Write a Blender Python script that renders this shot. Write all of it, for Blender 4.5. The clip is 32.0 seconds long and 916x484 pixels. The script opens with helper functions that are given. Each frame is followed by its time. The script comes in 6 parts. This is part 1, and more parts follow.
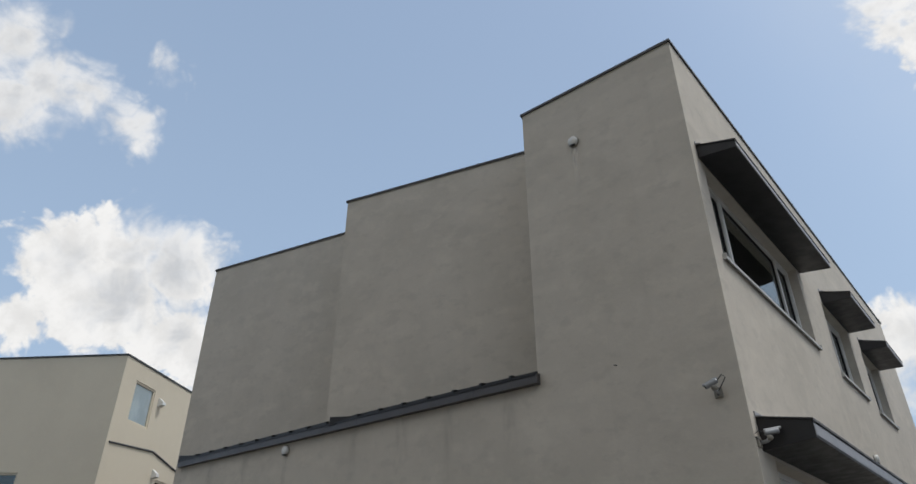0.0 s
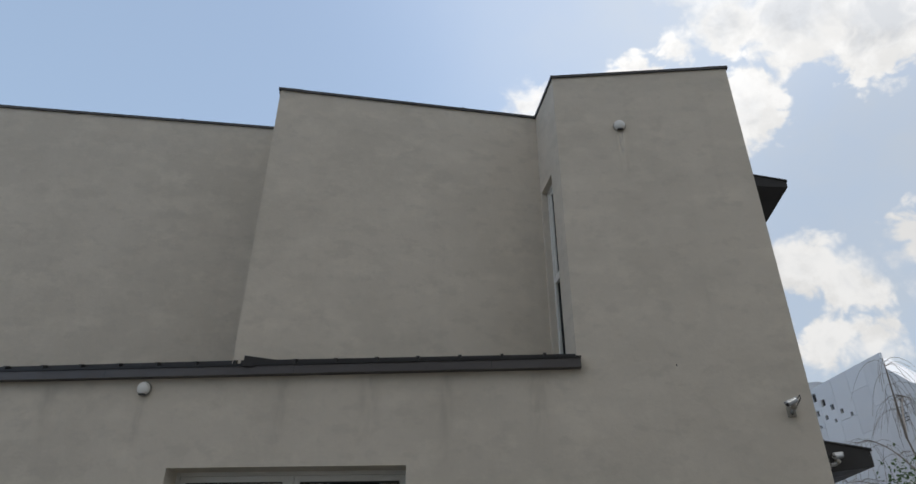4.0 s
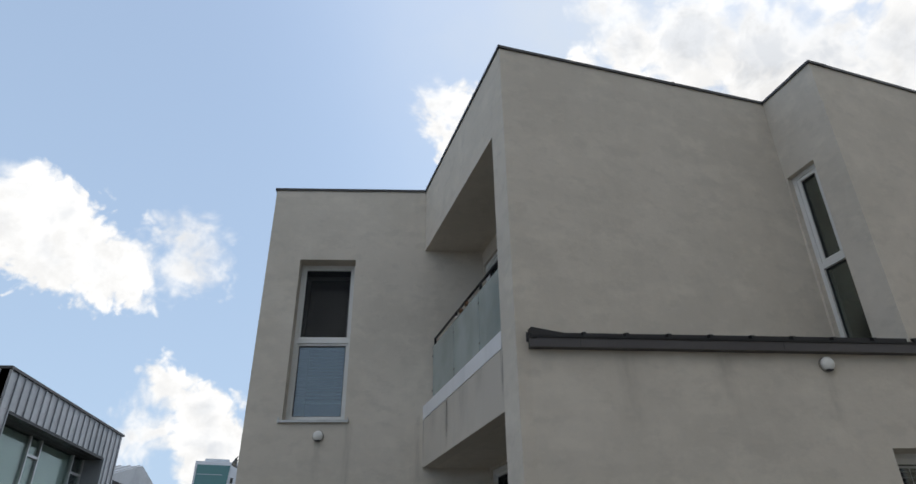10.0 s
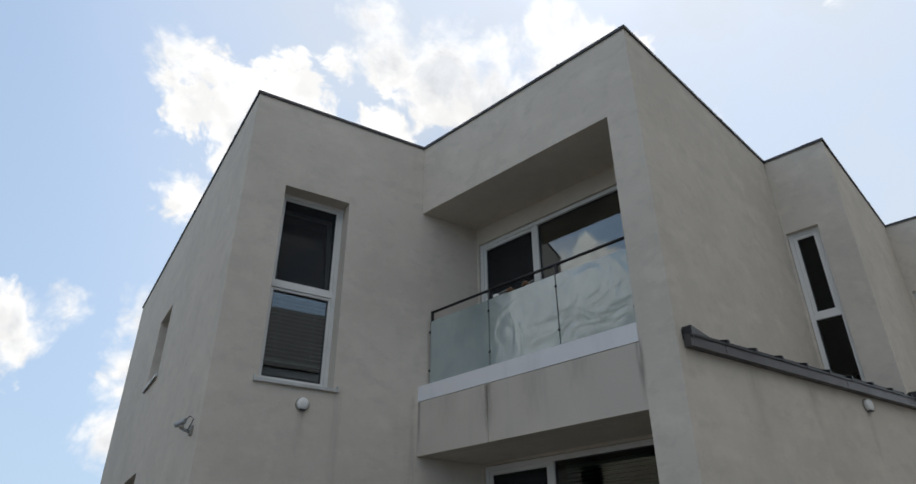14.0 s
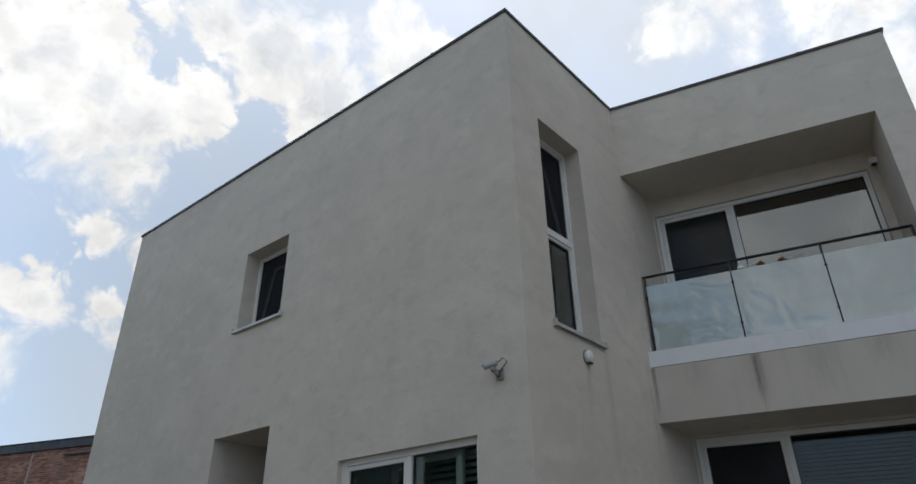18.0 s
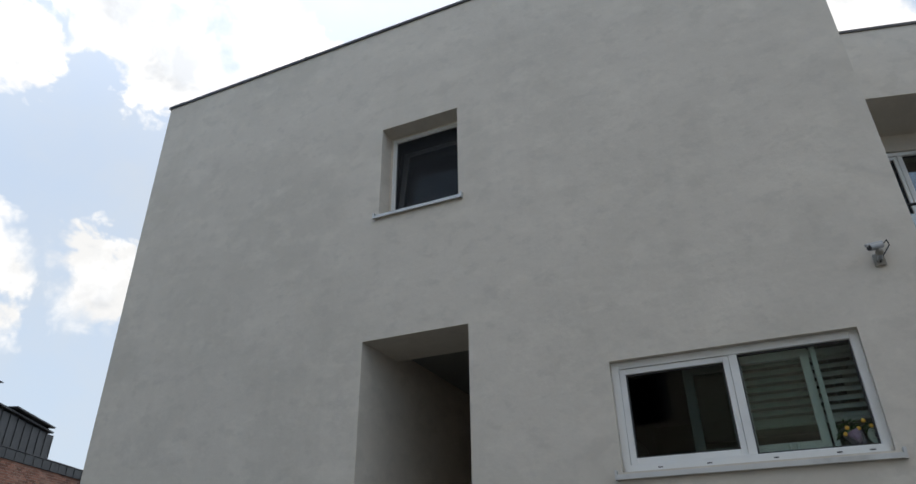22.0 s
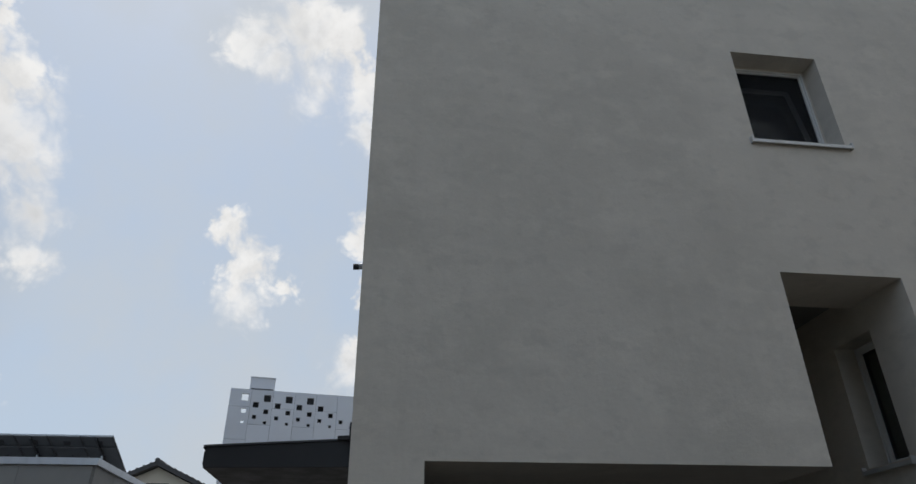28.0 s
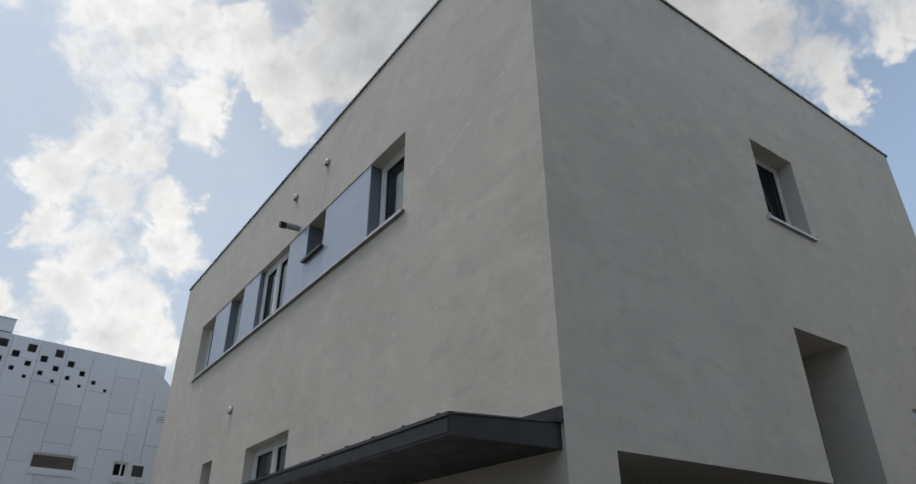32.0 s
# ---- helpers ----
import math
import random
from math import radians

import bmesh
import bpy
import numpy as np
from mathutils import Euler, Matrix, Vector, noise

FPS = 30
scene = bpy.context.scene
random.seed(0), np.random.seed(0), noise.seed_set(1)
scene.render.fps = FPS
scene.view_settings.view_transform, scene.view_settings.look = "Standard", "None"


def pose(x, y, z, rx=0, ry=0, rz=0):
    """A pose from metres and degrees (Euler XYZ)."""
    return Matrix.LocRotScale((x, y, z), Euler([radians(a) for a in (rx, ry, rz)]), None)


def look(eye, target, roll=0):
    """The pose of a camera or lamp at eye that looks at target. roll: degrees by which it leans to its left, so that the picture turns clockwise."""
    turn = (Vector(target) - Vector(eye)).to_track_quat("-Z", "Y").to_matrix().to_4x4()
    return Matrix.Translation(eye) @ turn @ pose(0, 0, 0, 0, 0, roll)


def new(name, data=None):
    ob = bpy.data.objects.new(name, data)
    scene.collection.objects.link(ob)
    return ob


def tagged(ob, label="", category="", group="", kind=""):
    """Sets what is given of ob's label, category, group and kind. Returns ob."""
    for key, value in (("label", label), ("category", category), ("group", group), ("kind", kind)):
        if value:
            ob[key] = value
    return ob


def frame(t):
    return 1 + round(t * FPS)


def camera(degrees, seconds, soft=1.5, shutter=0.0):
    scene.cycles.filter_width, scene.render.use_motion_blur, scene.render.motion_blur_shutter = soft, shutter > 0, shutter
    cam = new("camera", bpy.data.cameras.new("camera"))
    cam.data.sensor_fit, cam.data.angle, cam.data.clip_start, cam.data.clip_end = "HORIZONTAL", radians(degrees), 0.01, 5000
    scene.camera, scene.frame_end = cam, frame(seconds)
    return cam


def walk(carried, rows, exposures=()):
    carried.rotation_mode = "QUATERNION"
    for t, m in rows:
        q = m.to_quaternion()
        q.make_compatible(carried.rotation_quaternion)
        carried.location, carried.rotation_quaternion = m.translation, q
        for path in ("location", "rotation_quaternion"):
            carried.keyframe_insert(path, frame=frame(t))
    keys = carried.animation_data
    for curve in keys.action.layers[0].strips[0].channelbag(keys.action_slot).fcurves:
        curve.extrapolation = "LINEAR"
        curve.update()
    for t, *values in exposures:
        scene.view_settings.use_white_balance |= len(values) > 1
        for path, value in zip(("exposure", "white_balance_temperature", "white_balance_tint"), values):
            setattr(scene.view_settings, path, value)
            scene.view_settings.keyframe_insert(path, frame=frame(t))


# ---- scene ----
cam = camera(69.6, 32.0)
PATH = [
    (0, (-0.67, 0.774, 1.844), (-1.791, 2.099, 2.837), 0.1),
    (0.5, (-1.271, 0.734, 1.882), (-2.291, 2.145, 2.866), 0.2),
    (1, (-1.763, 0.721, 1.922), (-2.661, 2.214, 2.904), -0.1),
    (1.5, (-2.25, 0.66, 1.99), (-3.0, 2.23, 2.965), -0.1),
    (2, (-2.77, 0.58, 2.035), (-3.363, 2.235, 3.0), -0.2),
    (2.5, (-3.329, 0.603, 2.04), (-3.78, 2.29, 3.016), 0.2),
    (4.5, (-5.874, 0.285, 1.981), (-5.961, 2.03, 2.955), 0.0),
    (5, (-6.593, 0.21, 2.004), (-6.611, 1.962, 2.97), -0.2),
    (5.5, (-7.259, 0.216, 1.987), (-7.238, 1.965, 2.956), -0.4),
    (6, (-7.844, 0.233, 1.961), (-7.816, 1.982, 2.931), -0.3),
    (6.5, (-8.533, 0.295, 1.942), (-8.47, 2.039, 2.92), -0.6),
    (7, (-9.226, 0.329, 1.958), (-9.156, 2.074, 2.933), -0.7),
    (7.5, (-9.933, 0.309, 1.954), (-9.851, 2.057, 2.924), -0.6),
    (8, (-10.606, 0.367, 1.951), (-10.51, 2.112, 2.923), -0.7),
    (8.5, (-11.259, 0.443, 1.903), (-11.157, 2.18, 2.889), -0.5),
    (9, (-11.867, 0.535, 1.939), (-11.771, 2.278, 2.917), -0.8),
    (10, (-13.038, 0.85, 1.973), (-12.898, 2.594, 2.943), -0.8),
    (10.5, (-13.553, 1.006, 1.989), (-13.357, 2.74, 2.966), -0.7),
    (11, (-14.014, 1.287, 2.043), (-13.75, 3.015, 3.015), -0.8),
    (11.5, (-14.503, 1.491, 2.023), (-14.132, 3.197, 2.999), -0.7),
    (12, (-14.973, 1.728, 2.046), (-14.486, 3.405, 3.021), -0.8),
    (12.5, (-15.366, 1.981, 2.07), (-14.753, 3.616, 3.044), -0.7),
    (13, (-15.799, 2.331, 2.1), (-15.051, 3.912, 3.069), -0.5),
    (13.5, (-16.174, 2.688, 2.114), (-15.326, 4.221, 3.079), -0.3),
    (15.5, (-18.024, 4.415, 2.006), (-16.832, 5.699, 2.971), -0.4),
    (16, (-18.434, 4.886, 1.983), (-17.186, 6.118, 2.946), -0.4),
    (16.5, (-18.835, 5.393, 2.006), (-17.555, 6.594, 2.964), -0.6),
    (17, (-19.26, 5.89, 2.01), (-17.933, 7.06, 2.957), -0.8),
    (17.5, (-19.53, 6.458, 1.982), (-18.202, 7.608, 2.938), -0.8),
    (18, (-19.856, 6.98, 1.958), (-18.489, 8.092, 2.904), -0.9),
    (18.5, (-20.062, 7.566, 1.919), (-18.684, 8.663, 2.866), -1.1),
    (19, (-20.205, 8.149, 1.83), (-18.807, 9.215, 2.785), -0.8),
    (19.5, (-20.297, 8.678, 1.803), (-18.869, 9.704, 2.755), -1.1),
    (20, (-20.382, 9.182, 1.697), (-18.908, 10.13, 2.661), -0.9),
    (20.5, (-20.413, 9.699, 1.608), (-18.899, 10.589, 2.565), -1.0),
    (21, (-20.448, 10.217, 1.562), (-18.893, 11.042, 2.513), -0.8),
    (21.5, (-20.497, 10.818, 1.532), (-18.911, 11.577, 2.486), -0.9),
    (22, (-20.527, 11.366, 1.506), (-18.916, 12.077, 2.454), -0.9),
    (22.5, (-20.481, 11.951, 1.472), (-18.858, 12.612, 2.437), -0.8),
    (23, (-20.482, 12.504, 1.462), (-18.827, 13.091, 2.418), -0.8),
    (23.5, (-20.476, 13.07, 1.44), (-18.797, 13.586, 2.396), -1.0),
    (24, (-20.454, 13.643, 1.419), (-18.751, 14.082, 2.369), -0.9),
    (24.5, (-20.426, 14.216, 1.416), (-18.702, 14.575, 2.366), -0.9),
    (25, (-20.374, 14.768, 1.422), (-18.633, 15.05, 2.366), -0.9),
    (25.5, (-20.248, 15.289, 1.362), (-18.509, 15.502, 2.326), -1.0),
    (26, (-20.144, 15.974, 1.323), (-18.398, 16.081, 2.293), -0.5),
    (26.5, (-20.085, 16.546, 1.312), (-18.336, 16.598, 2.281), -0.6),
    (28.5, (-19.838, 18.692, 1.254), (-18.119, 18.348, 2.216), -0.6),
    (29, (-19.671, 19.192, 1.262), (-17.978, 18.739, 2.225), -0.7),
    (29.5, (-19.497, 19.69, 1.289), (-17.832, 19.127, 2.243), -0.6),
    (30, (-19.308, 20.156, 1.281), (-17.68, 19.501, 2.241), -0.5),
    (30.5, (-19.156, 20.638, 1.252), (-17.569, 19.89, 2.212), -0.4),
    (31, (-19.009, 21.039, 1.264), (-17.463, 20.191, 2.208), -0.4),
    (31.5, (-18.781, 21.387, 1.25), (-17.297, 20.433, 2.194), -0.3),
    (32, (-18.624, 21.646, 1.206), (-17.187, 20.62, 2.146), -0.3),
]
EXPOSURES = [(0.0, -0.16), (1.0, -0.14), (2.5, -0.1), (4.5, 0.06), (6.0, 0.35), (7.5, 0.44), (9.0, 0.36), (10.0, 0.08), (11.0, -0.01), (13.0, 0.15),
             (15.5, -0.07), (17.0, -0.05), (19.0, 0.1), (21.0, 0.18), (22.0, 0.33), (24.0, 0.35), (25.0, 0.23), (26.5, 0.08), (28.5, -0.38), (29.0, -0.38), (30.0, -0.28), (31.0, -0.23), (32.0, -0.22)]
walk(cam, [(t, look(eye, target, roll)) for t, eye, target, roll in PATH], EXPOSURES)

# ---- sky and sun ----
SUN_AZ, SUN_EL = 62.0, 66.0


def sky_dir(az, el):
    a, e = radians(az), radians(el)
    return Vector((math.sin(a) * math.cos(e), math.cos(a) * math.cos(e), math.sin(e)))


# drifting cumulus heaps: compass bearing, height above the horizon and half width, in degrees
HEAPS_WEST = [(-83, 38, 2.5), (-82, 34, 2.9), (-80, 36, 2.8), (-77, 36, 1.9), (-76, 19, 1.5), (-74, 24, 3.1), (-73, 35, 1.7), (-71, 40, 1.1),
    (-70, 26, 3.1), (-70, 22, 3.9), (-66, 25, 3.3), (-65, 20, 3.0), (-63, 18, 2.2), (-38, 27, 1.4), (-37, 28, 1.4), (-35, 25, 2.3), (-34, 28, 1.9),
    (-31, 27, 2.3), (-31, 24, 2.5), (-29, 26, 1.7), (-27, 24, 2.2), (-24, 24, 2.1), (-21, 27, 1.9), (-21, 12, 2.1), (-20, 25, 2.2), (-20, 15, 1.6),
    (-17, 14, 1.9), (-16, 11, 2.3), (-10, 19, 1.5)]
HEAPS_NORTH_WEST = [(-8, 18, 1.9), (-6, 15, 1.7), (-4, 18, 2.0), (-3, 17, 1.4), (0, 20, 1.3), (2, 41, 1.2), (3, 39, 1.4), (4, 41, 1.5), (5, 37, 2.2),
    (6, 16, 2.6), (6, 11, 1.8), (6, 20, 2.1), (6, 30, 1.4), (6, 41, 1.1), (8, 40, 1.5), (8, 21, 1.5), (10, 19, 2.1), (10, 16, 2.6), (11, 37, 3.4),
    (11, 10, 1.6), (11, 33, 2.2), (12, 18, 1.2), (13, 20, 2.0), (13, 41, 2.0), (14, 15, 2.1), (15, 31, 2.4), (16, 37, 3.2), (16, 40, 1.7),
    (16, 20, 2.0)]
HEAPS_NORTH = [(17, 33, 2.3), (19, 26, 1.5), (19, 31, 2.8), (19, 43, 1.2), (20, 35, 3.1), (21, 20, 1.7), (22, 18, 1.4), (23, 47, 2.0), (24, 37, 2.4),
    (24, 24, 1.4), (25, 18, 1.6), (25, 44, 3.0), (26, 24, 1.8), (28, 22, 1.6), (29, 18, 1.2), (31, 43, 4.1), (34, 24, 2.0), (35, 21, 2.4),
    (37, 40, 4.1), (37, 44, 2.2), (38, 23, 2.2), (40, 21, 2.0), (42, 38, 3.4), (44, 43, 2.7), (44, 46, 2.6), (47, 44, 2.9), (48, 36, 4.0),
    (48, 30, 3.9), (50, 41, 2.1), (50, 25, 2.0)]
HEAPS_NORTH_EAST = [(51, 43, 1.3), (53, 36, 2.2), (54, 30, 4.3), (54, 25, 2.2), (55, 13, 1.6), (56, 35, 1.9), (56, 24, 2.2), (57, 11, 1.9),
    (58, 13, 1.7), (58, 34, 1.7), (58, 30, 2.4), (60, 26, 1.8), (60, 13, 1.3), (61, 23, 1.1), (75, 43, 1.9), (76, 28, 1.1), (77, 23, 1.3),
    (78, 26, 1.4), (78, 42, 1.4), (78, 22, 1.1), (79, 25, 1.8), (80, 45, 2.9), (81, 24, 1.1), (82, 42, 1.4), (82, 41, 1.6), (84, 45, 1.6),
    (88, 38, 1.2), (88, 18, 1.8), (88, 41, 2.1)]
HEAPS_EAST = [(90, 18, 1.3), (90, 25, 1.8), (90, 29, 2.2), (91, 38, 1.8), (92, 32, 2.3), (93, 21, 2.5), (93, 36, 1.9), (93, 41, 2.7), (93, 39, 2.1),
    (94, 28, 2.7), (94, 24, 3.0), (95, 46, 1.8), (95, 32, 2.3), (96, 18, 2.6), (97, 21, 2.7), (98, 37, 2.4), (98, 42, 2.4), (98, 29, 1.8),
    (99, 25, 2.4), (99, 17, 1.9), (99, 35, 1.6), (102, 43, 2.5), (106, 41, 2.6), (108, 38, 1.9), (111, 43, 3.6), (153, 43, 3.2), (158, 41, 3.0),
    (161, 38, 2.1), (162, 34, 1.0), (169, 38, 1.2)]
# first row: heaps out of view, added to throw more light on the walls
HEAPS_BEHIND = [(-115, 30, 14), (-150, 40, 16), (180, 48, 14), (-155, 62, 12), (158, 62, 12), (-60, 62, 9), (128, 60, 9), (20, 68, 10),
                (115, 45, 6), (125, 48, 7), (139, 48, 7), (150, 50, 9)]
HEAPS = HEAPS_WEST + HEAPS_NORTH_WEST + HEAPS_NORTH + HEAPS_NORTH_EAST + HEAPS_EAST + HEAPS_BEHIND


class Nodes:
    """A short way to lay out shader nodes."""

    def __init__(self, tree):
        self.tree = tree
        tree.nodes.clear()

    def add(self, kind, **settings):
        node = self.tree.nodes.new(kind)
        for key, value in settings.items():
            setattr(node, key, value)
        return node

    def put(self, socket, value):
        if isinstance(value, bpy.types.NodeSocket):
            self.tree.links.new(value, socket)
        else:
            socket.default_value = value

    def math(self, op, a, b=0.0, c=None, clamp=False):
        node = self.add("ShaderNodeMath", operation=op, use_clamp=clamp)
        self.put(node.inputs[0], a)
        self.put(node.inputs[1], b)
        if c is not None:
            self.put(node.inputs[2], c)
        return node.outputs[0]

    def vec(self, op, a, b=None, out=0):
        node = self.add("ShaderNodeVectorMath", operation=op)
        self.put(node.inputs[0], a)
        if b is not None:
            self.put(node.inputs[3 if op == "SCALE" else 1], b)
        return node.outputs[out]

    def noise(self, vector, scale, detail=4.0, rough=0.55, out=0, stretch=None, warp=0.0):
        if stretch:
            node = self.add("ShaderNodeMapping")
            self.put(node.inputs["Vector"], vector)
            node.inputs["Scale"].default_value = stretch
            vector = node.outputs[0]
        node = self.add("ShaderNodeTexNoise")
        self.put(node.inputs["Vector"], vector)
        node.inputs["Scale"].default_value = scale
        node.inputs["Detail"].default_value = detail
        node.inputs["Roughness"].default_value = rough
        node.inputs["Distortion"].default_value = warp
        return node.outputs[out]

    def ramp(self, value, lo, hi, a=0.0, b=1.0, smooth=True):
        node = self.add("ShaderNodeMapRange", interpolation_type="SMOOTHSTEP" if smooth else "LINEAR")
        self.put(node.inputs["Value"], value)
        for key, v in (("From Min", lo), ("From Max", hi), ("To Min", a), ("To Max", b)):
            self.put(node.inputs[key], v)
        return node.outputs[0]

    def mix(self, factor, a, b, blend="MIX"):
        node = self.add("ShaderNodeMix", data_type="RGBA", blend_type=blend)
        self.put(node.inputs[0], factor)
        for socket, v in ((node.inputs[6], a), (node.inputs[7], b)):
            self.put(socket, (*v, 1.0) if isinstance(v, tuple) and len(v) == 3 else v)
        return node.outputs[2]


def make_sky():
    world = bpy.data.worlds.new("sky")
    scene.world = world
    world.use_nodes = True
    n = Nodes(world.node_tree)
    sky = n.add("ShaderNodeTexSky", sky_type="NISHITA", sun_disc=False, sun_elevation=radians(SUN_EL), sun_rotation=radians(SUN_AZ),
                altitude=50.0, air_density=1.0, dust_density=1.6, ozone_density=1.0)
    where = n.add("ShaderNodeTexCoord").outputs["Generated"]
    way = n.vec("NORMALIZE", where)
    shift = n.vec("SUBTRACT", n.noise(way, 9.0, 3.0, 0.5, out=1), (0.5, 0.5, 0.5))
    bent = n.vec("ADD", way, n.vec("SCALE", shift, 0.05))
    heap = None
    for az, el, size in HEAPS:
        off = n.vec("DISTANCE", bent, tuple(sky_dir(az, el)), out=1)
        one = n.math("SUBTRACT", radians(size), off)
        heap = one if heap is None else n.math("SMOOTH_MAX", heap, one, 0.012)
    # ragged outline: billows, and small round puffs
    billow = n.noise(way, 13.0, 11.0, 0.62)
    puffs = n.add("ShaderNodeTexVoronoi", feature="SMOOTH_F1")
    n.put(puffs.inputs["Vector"], n.vec("ADD", way, n.vec("SCALE", shift, 0.12)))
    for key, value in (("Scale", 30.0), ("Detail", 2.0), ("Roughness", 0.6), ("Smoothness", 0.3)):
        puffs.inputs[key].default_value = value
    depth = n.math("ADD", heap, n.math("MULTIPLY_ADD", n.math("SUBTRACT", billow, 0.5), 0.09, 0.028))
    depth = n.math("ADD", depth, n.math("MULTIPLY", n.math("SUBTRACT", 0.48, puffs.outputs[0]), 0.028))
    soft = n.ramp(n.noise(way, 4.5, 2.0, 0.5), 0.42, 0.62, 0.014, 0.055)
    cover = n.ramp(depth, -0.006, soft)
    # thick bodies are grey inside, their rims lit
    inner = n.noise(way, 6.0, 4.0, 0.55)
    core = n.math("MULTIPLY", n.ramp(depth, 0.024, 0.075), n.ramp(inner, 0.25, 0.62, 0.25, 1.0))
    aside = n.noise(n.vec("ADD", way, tuple(sky_dir(SUN_AZ, SUN_EL) * 0.03)), 13.0, 11.0, 0.62)
    lit = n.ramp(n.math("SUBTRACT", billow, aside), -0.14, 0.12, 0.90, 1.04)
    cloud = n.mix(n.math("MULTIPLY", core, 0.8), (1.0, 0.995, 0.985), (0.66, 0.69, 0.735))
    cloud = n.vec("SCALE", cloud, lit)
    # bright towards the sun, dimmer away from it
    glow = n.ramp(n.vec("DOT_PRODUCT", way, tuple(sky_dir(SUN_AZ + 16.0, 30.0)), out=1), 0.1, 0.97)
    cloud = n.vec("SCALE", cloud, n.ramp(glow, 0.3, 1.0, CLOUD_FAR, CLOUD_NEAR, smooth=False))
    up = n.add("ShaderNodeSeparateXYZ")
    n.put(up.inputs[0], way)
    haze = n.ramp(up.outputs[2], 0.05, 0.8, 0.85, 0.48, smooth=False)
    clear = n.vec("SCALE", sky.outputs[0], SKY)
    clear = n.mix(haze, clear, (HAZE * 0.552, HAZE * 0.727, HAZE * 0.955))
    # thin high veil, thickest towards the sun
    veil = n.math("MULTIPLY", n.ramp(n.noise(way, 3.2, 6.0, 0.6), 0.30, 0.72, 0.45, 1.0), n.ramp(glow, 0.1, 0.9, 0.02, 0.9))
    clear = n.mix(veil, clear, (0.69, 0.74, 0.79))
    clear = n.vec("SCALE", clear, n.ramp(glow, 0.0, 0.45, 0.9, 1.0))
    # a dimmer bank of cloud low in the north-east
    bank = n.ramp(n.vec("DOT_PRODUCT", way, tuple(sky_dir(36.0, 19.0)), out=1), 0.90, 0.985, 1.0, 0.8)
    # and a grey one high in the south-east
    bank = n.math("MULTIPLY", bank, n.ramp(n.vec("DOT_PRODUCT", way, tuple(sky_dir(138.0, 49.0)), out=1), 0.86, 0.97, 1.0, 0.74))
    back = n.add("ShaderNodeBackground")
    n.put(back.inputs[0], n.vec("SCALE", n.mix(cover, clear, cloud), bank))
    n.put(back.inputs[1], 1.0)
    n.put(n.add("ShaderNodeOutputWorld").inputs[0], back.outputs[0])


SKY, HAZE, CLOUD_FAR, CLOUD_NEAR = 0.18, 0.95, 0.97, 1.06
make_sky()
sun = new("sun", bpy.data.lights.new("sun", "SUN"))
sun.data.energy, sun.data.angle, sun.data.color = 1.9, radians(12), (1.0, 0.975, 0.945)
sun.matrix_world = look(sky_dir(SUN_AZ, SUN_EL) * 60, (0, 0, 0))


# ---- materials ----
def surface(name, colour, rough=0.8, metal=0.0, seed=0.0, spots=(), bump=(), rough_var=0.0, random_tone=0.0, spec=0.5):
    """A painted or built surface. spots: (scale, stretch, lo, hi, colour, strength); bump: (scale, height in metres)."""
    m = bpy.data.materials.new(name)
    m.use_nodes = True
    n = Nodes(m.node_tree)
    where = n.vec("ADD", n.add("ShaderNodeNewGeometry").outputs["Position"], (seed, seed * 0.7, seed * 0.3))
    shade = n.add("ShaderNodeBsdfPrincipled")
    tone = n.mix(0.0, colour, colour)
    for scale, stretch, lo, hi, other, strength in spots:
        amount = n.math("MULTIPLY", n.ramp(n.noise(where, scale, 5.0, 0.6, stretch=stretch), lo, hi), strength)
        tone = n.mix(amount, tone, other)
    if random_tone:
        rnd = n.add("ShaderNodeObjectInfo").outputs["Random"]
        gain = n.ramp(rnd, 0.0, 1.0, 1.0 - random_tone, 1.0 + random_tone, smooth=False)
        tone = n.vec("SCALE", tone, gain)
    n.put(shade.inputs["Base Color"], tone)
    n.put(shade.inputs["Metallic"], metal)
    n.put(shade.inputs["Specular IOR Level"], spec)
    if rough_var:
        n.put(shade.inputs["Roughness"], n.ramp(n.noise(where, 7.0, 4.0), 0.3, 0.7, rough - rough_var, rough + rough_var))
    else:
        n.put(shade.inputs["Roughness"], rough)
    normal = None
    for scale, height in bump:
        node = n.add("ShaderNodeBump")
        node.inputs["Distance"].default_value = height
        node.inputs["Strength"].default_value = 1.0
        n.put(node.inputs["Height"], n.noise(where, scale, 4.0, 0.6))
        if normal is not None:
            n.put(node.inputs["Normal"], normal)
        normal = node.outputs[0]
    if normal is not None:
        n.put(shade.inputs["Normal"], normal)
    n.put(n.add("ShaderNodeOutputMaterial").inputs[0], shade.outputs[0])
    return m


